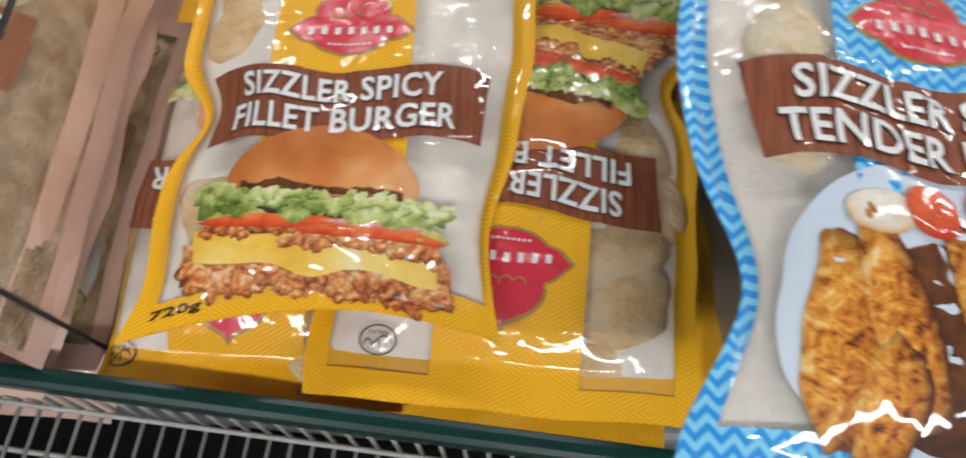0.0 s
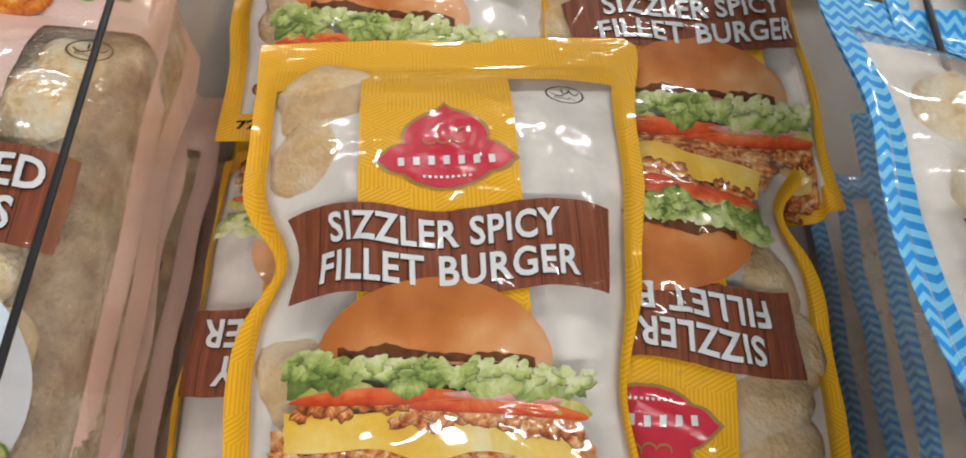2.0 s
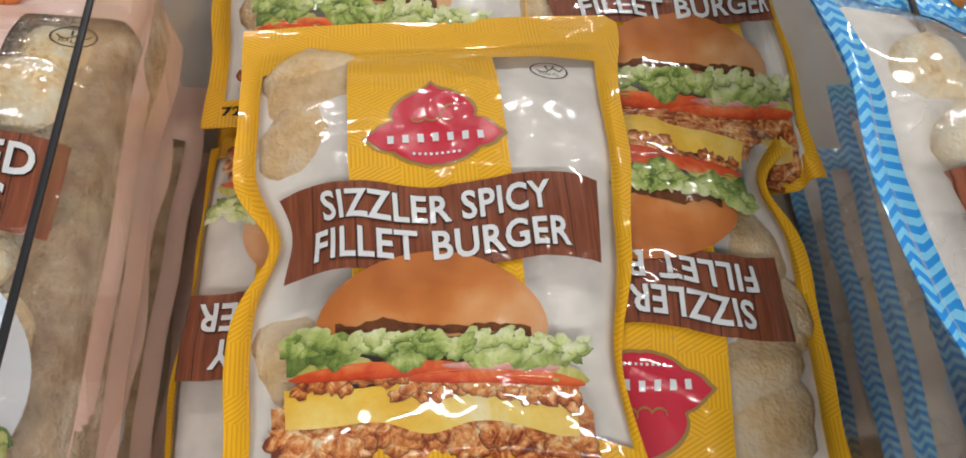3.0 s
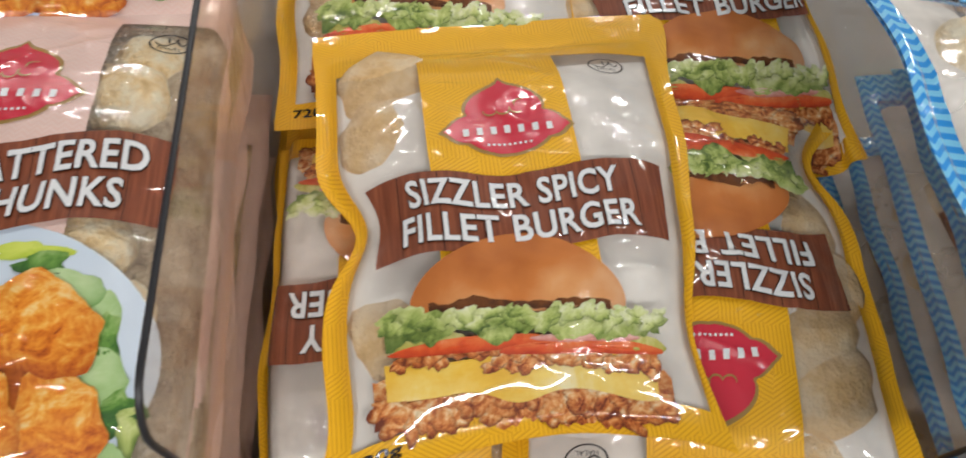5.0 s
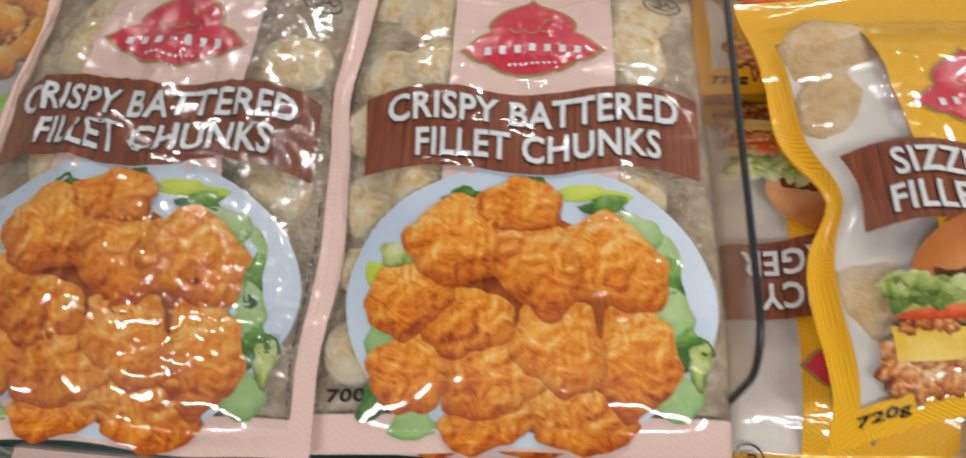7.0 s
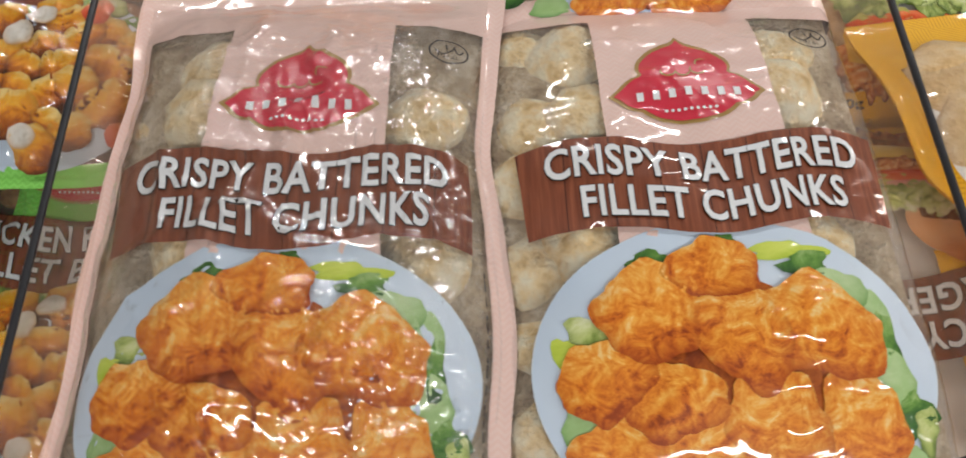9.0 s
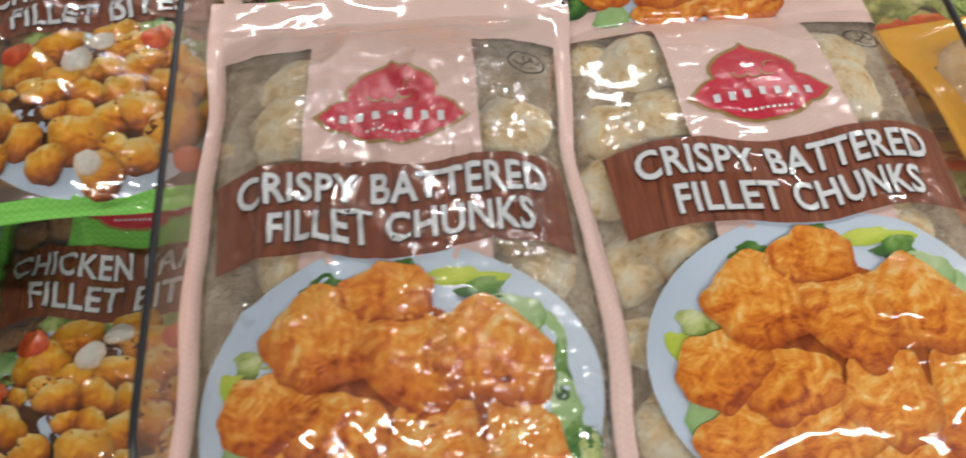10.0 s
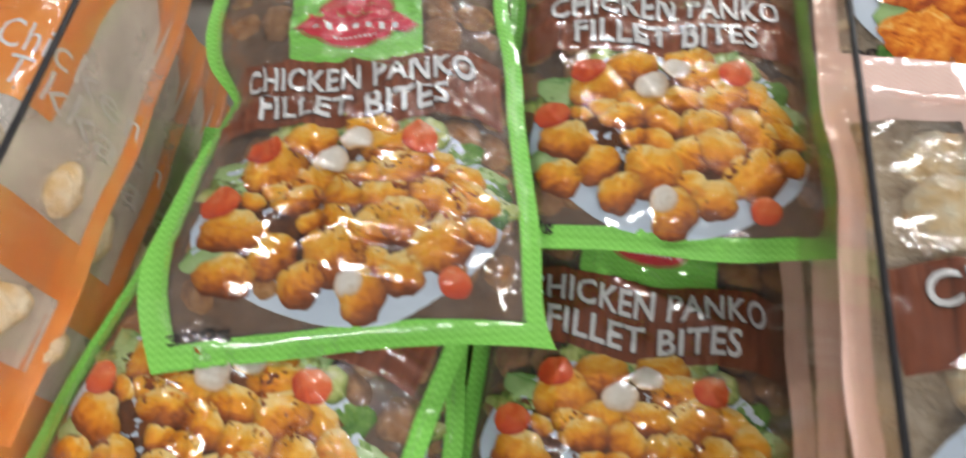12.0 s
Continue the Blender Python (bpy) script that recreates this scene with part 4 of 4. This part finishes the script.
# ---------------------------------------------------------------- the chest freezer
X0, X1 = -2.0, 0.85
freezer = tagged(new("chest_freezer"), "long open white chest freezer with grey liner", "freezer")
for nm, size, at, material in (
        ("front_panel", (X1 - X0, 0.06, 0.74), (0.5 * (X0 + X1), -0.15, 0.38), "enamel"),
        ("back_panel", (X1 - X0, 0.06, 0.92), (0.5 * (X0 + X1), 1.05, 0.47), "enamel"),
        ("end_panel", (0.06, 1.14, 0.90), (X0 - 0.03, 0.45, 0.46), "enamel"),
        ("end_panel", (0.06, 1.14, 0.90), (X1 + 0.03, 0.45, 0.46), "enamel"),
        ("plinth", (X1 - X0 + 0.10, 1.14, 0.02), (0.5 * (X0 + X1), 0.45, 0.01), "deck"),
        ("liner_floor", (X1 - X0, 1.13, 0.05), (0.5 * (X0 + X1), 0.45, 0.375), "deck"),
        ("load_deck", (X1 - X0, 0.88, 0.04), (0.5 * (X0 + X1), 0.555, 0.550), "liner"),
        ("deck_front", (X1 - X0, 0.02, 0.13), (0.5 * (X0 + X1), 0.125, 0.464), "liner"),
        ("back_liner", (X1 - X0, 0.02, 0.34), (0.5 * (X0 + X1), 1.008, 0.742), "liner"),
        ("handrail", (X1 - X0, 0.07, 0.05), (0.5 * (X0 + X1), -0.15, 0.776), "rail")):
    part(nm, box_mesh(nm, size, at, M[material], 0.008), freezer)

basket = tagged(new("wire_basket"), "white wire basket front with a dark green rail", "basket")
basket.matrix_world = pose(-0.15, 0.083, 0, 0, 0, -2.4) @ pose(0.15, -0.083, 0)
RAIL_Y, RAIL_Z = 0.083, 0.752
part("top_rail", box_mesh("top_rail", (X1 - X0, 0.016, 0.026), (0.5 * (X0 + X1), RAIL_Y, RAIL_Z), M["rail"], 0.005), basket, "dark green glossy plastic rail")
part("backing_strip", box_mesh("backing_strip", (X1 - X0, 0.004, 0.03), (0.5 * (X0 + X1), RAIL_Y + 0.004, RAIL_Z - 0.03), M["card"], 0.001), basket, "tan cardboard strip")


def rod(name, a, b, r, material, segs=8):
    a, b = Vector(a), Vector(b)
    bm = bmesh.new()
    m = Matrix.Translation((a + b) / 2) @ (b - a).to_track_quat("Z", "Y").to_matrix().to_4x4()
    bmesh.ops.create_cone(bm, cap_ends=True, segments=segs, radius1=r, radius2=r, depth=(b - a).length, matrix=m)
    me = bpy.data.meshes.new(name)
    bm.to_mesh(me)
    bm.free()
    me.materials.append(material)
    me.shade_smooth()
    return me


upright = rod("upright_wire", (0, RAIL_Y - 0.004, RAIL_Z - 0.010), (0, RAIL_Y - 0.008, RAIL_Z - 0.075), 0.0017, M["wire"])
cross = rod("grille_wire", (0, RAIL_Y - 0.008, RAIL_Z - 0.076), (0, -0.12, RAIL_Z - 0.076), 0.0017, M["wire"])
for i in range(112):
    x = -1.50 + 0.0172 * i
    part("upright_wire", upright, basket).location.x = x
    part("grille_wire", cross, basket).location.x = x
for y, z in ((RAIL_Y - 0.010, RAIL_Z - 0.074), (RAIL_Y - 0.045, RAIL_Z - 0.079), (RAIL_Y - 0.095, RAIL_Z - 0.079), (RAIL_Y - 0.150, RAIL_Z - 0.079)):
    part("long_wire", rod("long_wire", (X0, y, z), (X1, y, z), 0.0022, M["wire"]), basket)

DIV_TOP, DIV_FRONT = 0.915, 0.130


def divider(x):
    """An upright clear sheet with a dark top edge and a rounded front corner."""
    root = tagged(new("shelf_divider"), "scuffed clear plastic divider sheet with dark edge", "divider", "freezer dividers")
    root.location = (x, 0, 0.570)
    h = DIV_TOP - 0.570
    outline = [(1.0, 0.0), (1.0, h), (DIV_FRONT + 0.030, h)]
    for i in range(1, 6):
        a = math.pi / 2 * i / 5
        outline.append((DIV_FRONT + 0.030 - 0.030 * math.sin(a), h - 0.030 + 0.030 * math.cos(a)))
    outline.append((DIV_FRONT, 0.0))
    n = len(outline)
    verts = [(s * 0.0013, y, z) for s in (-1, 1) for y, z in outline]
    faces = [tuple(range(n))[::-1], tuple(range(n, 2 * n))] + [(i, (i + 1) % n, n + (i + 1) % n, n + i) for i in range(n)]
    sheet = part("clear_sheet", mesh_from("clear_sheet", verts, faces, M["plastic"], smooth=False), root)
    sheet.visible_shadow = False
    cu = bpy.data.curves.new("edge", "CURVE")
    cu.dimensions, cu.bevel_depth, cu.bevel_resolution = "3D", 0.0021, 2
    sp = cu.splines.new("POLY")
    pts = outline[1:]
    sp.points.add(len(pts) - 1)
    for p, (y, z) in zip(sp.points, pts):
        p.co = (0, y, z, 1)
    tmp = bpy.data.objects.new("edge", cu)
    scene.collection.objects.link(tmp)
    bpy.context.view_layer.update()
    me = bpy.data.meshes.new_from_object(tmp.evaluated_get(bpy.context.evaluated_depsgraph_get()))
    me.name = "dark_edge"
    me.materials.clear()
    me.materials.append(M["edge"])
    bpy.data.objects.remove(tmp)
    part("dark_edge", me, root, "dark rounded sheet edge")
    return root


for x in (-1.257, -0.803, -0.333, 0.138):
    divider(x)

# ---------------------------------------------------------------- the bags
def turned_bag(m, seed, label):
    """A burger bag lying on its face: yellow all over, with a white panel of small print."""
    film = Film(0.266, -0.160, 0.200, 0.030, seed, crease=4.5, lump=3.2)
    root = start_bag(film, m, label, "burger fillet bags", "yellow", "film")
    part("printed_back", film.sheet("printed_back", -0.133, 0.133, -0.160, 0.200, 0.0006, M["yellow"], 0.004), root)
    panel = part("information_panel", film.sheet("information_panel", -0.035, 0.012, -0.135, 0.08, 0.0011, M["paper"], 0.004), root, "white panel of small print")
    for i in range(9):
        v = -0.120 + 0.008 * i
        part("print_bar", film.sheet("print_bar", -0.030, 0.006 - 0.004 * (i % 3), v, v + 0.0022, 0.0015, M["dark_ink"], 0.004), panel)
    return root


burger_bag(lay(-0.137, 0.270, 0.832, 4.5), 1, "yellow and clear bag of burger fillets on top of the pile", top=-0.020, sag=0.027, crease=0.5, pinches=((-1, 0.022, 0.024, 0.030), (-1, -0.16, -0.010, 0.03), (1, -0.10, 0.032, 0.10), (1, 0.20, -0.014, 0.07)))
burger_bag(lay(-0.016, 0.272, 0.797, 179.0), 2, "yellow burger fillet bag lying upside down under another", lo=-0.174, hi=0.178, right=-0.01, bottom=-0.01, pinches=((-1, -0.085, 0.020, 0.03), (-1, -0.14, -0.022, 0.03)))
burger_bag(lay(-0.217, 0.256, 0.766, 180.0), 3, "yellow burger fillet bag wedged against the divider, upside down", hi=0.165, right=-0.016, tuck=0.030, brink=0.55)
burger_bag(lay(0.052, 0.500, 0.782, 3.0), 4, "yellow burger fillet bag lying at the back", right=0.020, tuck=0.050, brink=0.35)
burger_bag(lay(-0.190, 0.560, 0.785, 1.0), 5, "yellow burger fillet bag at the back, partly covered")
turned_bag(lay(-0.150, 0.280, 0.735, -6.0), 6, "yellow burger fillet bag lying on its face, bottom of the pile")
low_burger = turned_bag(lay(0.005, 0.285, 0.715, 8.0), 7, "yellow burger fillet bag on its face beside the divider")
copy_thing(low_burger, lay(-0.196, 0.570, 0.728, 3.0))
copy_thing(low_burger, lay(0.000, 0.560, 0.712, -4.0))
copy_thing(low_burger, lay(-0.196, 0.300, 0.684, 2.0))
copy_thing(low_burger, lay(-0.010, 0.300, 0.664, 178.0))
copy_thing(low_burger, lay(-0.196, 0.570, 0.676, 180.0))

chunk_bag(lay(-0.449, 0.266, 0.884, 0.5, thick=0.034), 11, "peach and clear bag of battered chicken chunks", w=0.278, crease=0.5, right=-0.085, tuck=0.027, brink=0.76)
chunk_bag(lay(-0.681, 0.259, 0.896, -1.0, thick=0.034), 12, "peach and clear chunk bag with creased glossy film", seam=True, crease=2.6, ripple=1.1, slant=0.9, pinches=((1, 0.06, 0.010, 0.06),))
chunk_bag(lay(-0.466, 0.592, 0.890, 1.0, thick=0.034), 13, "peach chunk bag lying at the back")
chunk_bag(lay(-0.668, 0.612, 0.885, -2.0, thick=0.034), 14, "peach chunk bag lying at the back")
low_a = chunk_bag(lay(-0.478, 0.274, 0.825, 1.0, thick=0.034), 15, "peach chunk bag lying beneath another")
low_b = chunk_bag(lay(-0.672, 0.276, 0.832, -2.0, thick=0.034), 16, "peach chunk bag lying beneath another")
for k in range(1, 4):
    copy_thing(low_a, lay(-0.463 - 0.004 * (k % 2), 0.285, 0.825 - 0.053 * k, 180.0 * (k % 2), thick=0.034))
    copy_thing(low_b, lay(-0.676 + 0.004 * (k % 2), 0.288, 0.832 - 0.053 * k, 180.0 * (k % 2), thick=0.034))

bites_bag(lay(-1.092, 0.392, 0.862, 10.5, thick=0.032) @ Matrix.Scale(0.91, 4), 21, "green and clear bag of panko bites on top of the pile", lo=-0.164, bottom=-0.024, crease=3.0, sag=0.012, ripple=2.4, slant=0.15, pinches=((-1, 0.030, 0.022, 0.03), (-1, -0.12, -0.030, 0.07), (1, -0.18, -0.012, 0.03)))
bites_bag(lay(-0.893, 0.492, 0.836, 3.5, thick=0.032) @ Matrix.Scale(0.95, 4), 22, "green panko bite bag lying at the back", ripple=0.8, slant=-0.2)
low_c = bites_bag(lay(-0.890, 0.304, 0.742, -2.0, thick=0.032), 23, "green panko bite bag lying low beside the divider", ripple=2.2, slant=0.9, lo=-0.155)
low_d = bites_bag(lay(-1.131, 0.268, 0.804, -12.0, thick=0.032), 24, "green panko bite bag half covered by another", hi=0.170, ripple=1.6, slant=1.2)
copy_thing(low_c, lay(-0.905, 0.545, 0.780, 3.0, thick=0.032))
copy_thing(low_d, lay(-1.130, 0.300, 0.752, 3.0, thick=0.032))
copy_thing(low_d, lay(-1.120, 0.330, 0.700, 178.0, thick=0.032))
copy_thing(low_c, lay(-0.915, 0.320, 0.690, 178.0, thick=0.032))

tender_bag(lay(0.209, 0.215, 0.932, 1.0, ry=14.0), 31, "blue and clear bag of tender fillets propped on the divider", top=-0.01, pinches=((-1, -0.075, 0.026, 0.05), (-1, -0.165, -0.012, 0.03)))
tender_bag(lay(0.230, 0.570, 0.920, 6.0, ry=10.0), 32, "blue tender fillet bag lying at the back")
low_e = tender_bag(lay(0.340, 0.290, 0.820, 0.0), 33, "blue tender fillet bag lying beneath another")
for k in range(1, 5):
    copy_thing(low_e, lay(0.346, 0.300, 0.820 - 0.054 * k, 180.0 * (k % 2)))

low_f = tikka_bag(lay(-1.363, 0.345, 0.900, -0.5, thick=0.034), 41, "orange and clear bag of tikka chicken behind the divider", right=-0.070, tuck=0.024, brink=0.55, ripple=1.0, slant=0.1)
for k in range(1, 6):
    copy_thing(low_f, lay(-1.366, 0.345 - 0.006 * (k % 2), 0.900 - 0.054 * k, -0.5, thick=0.034))
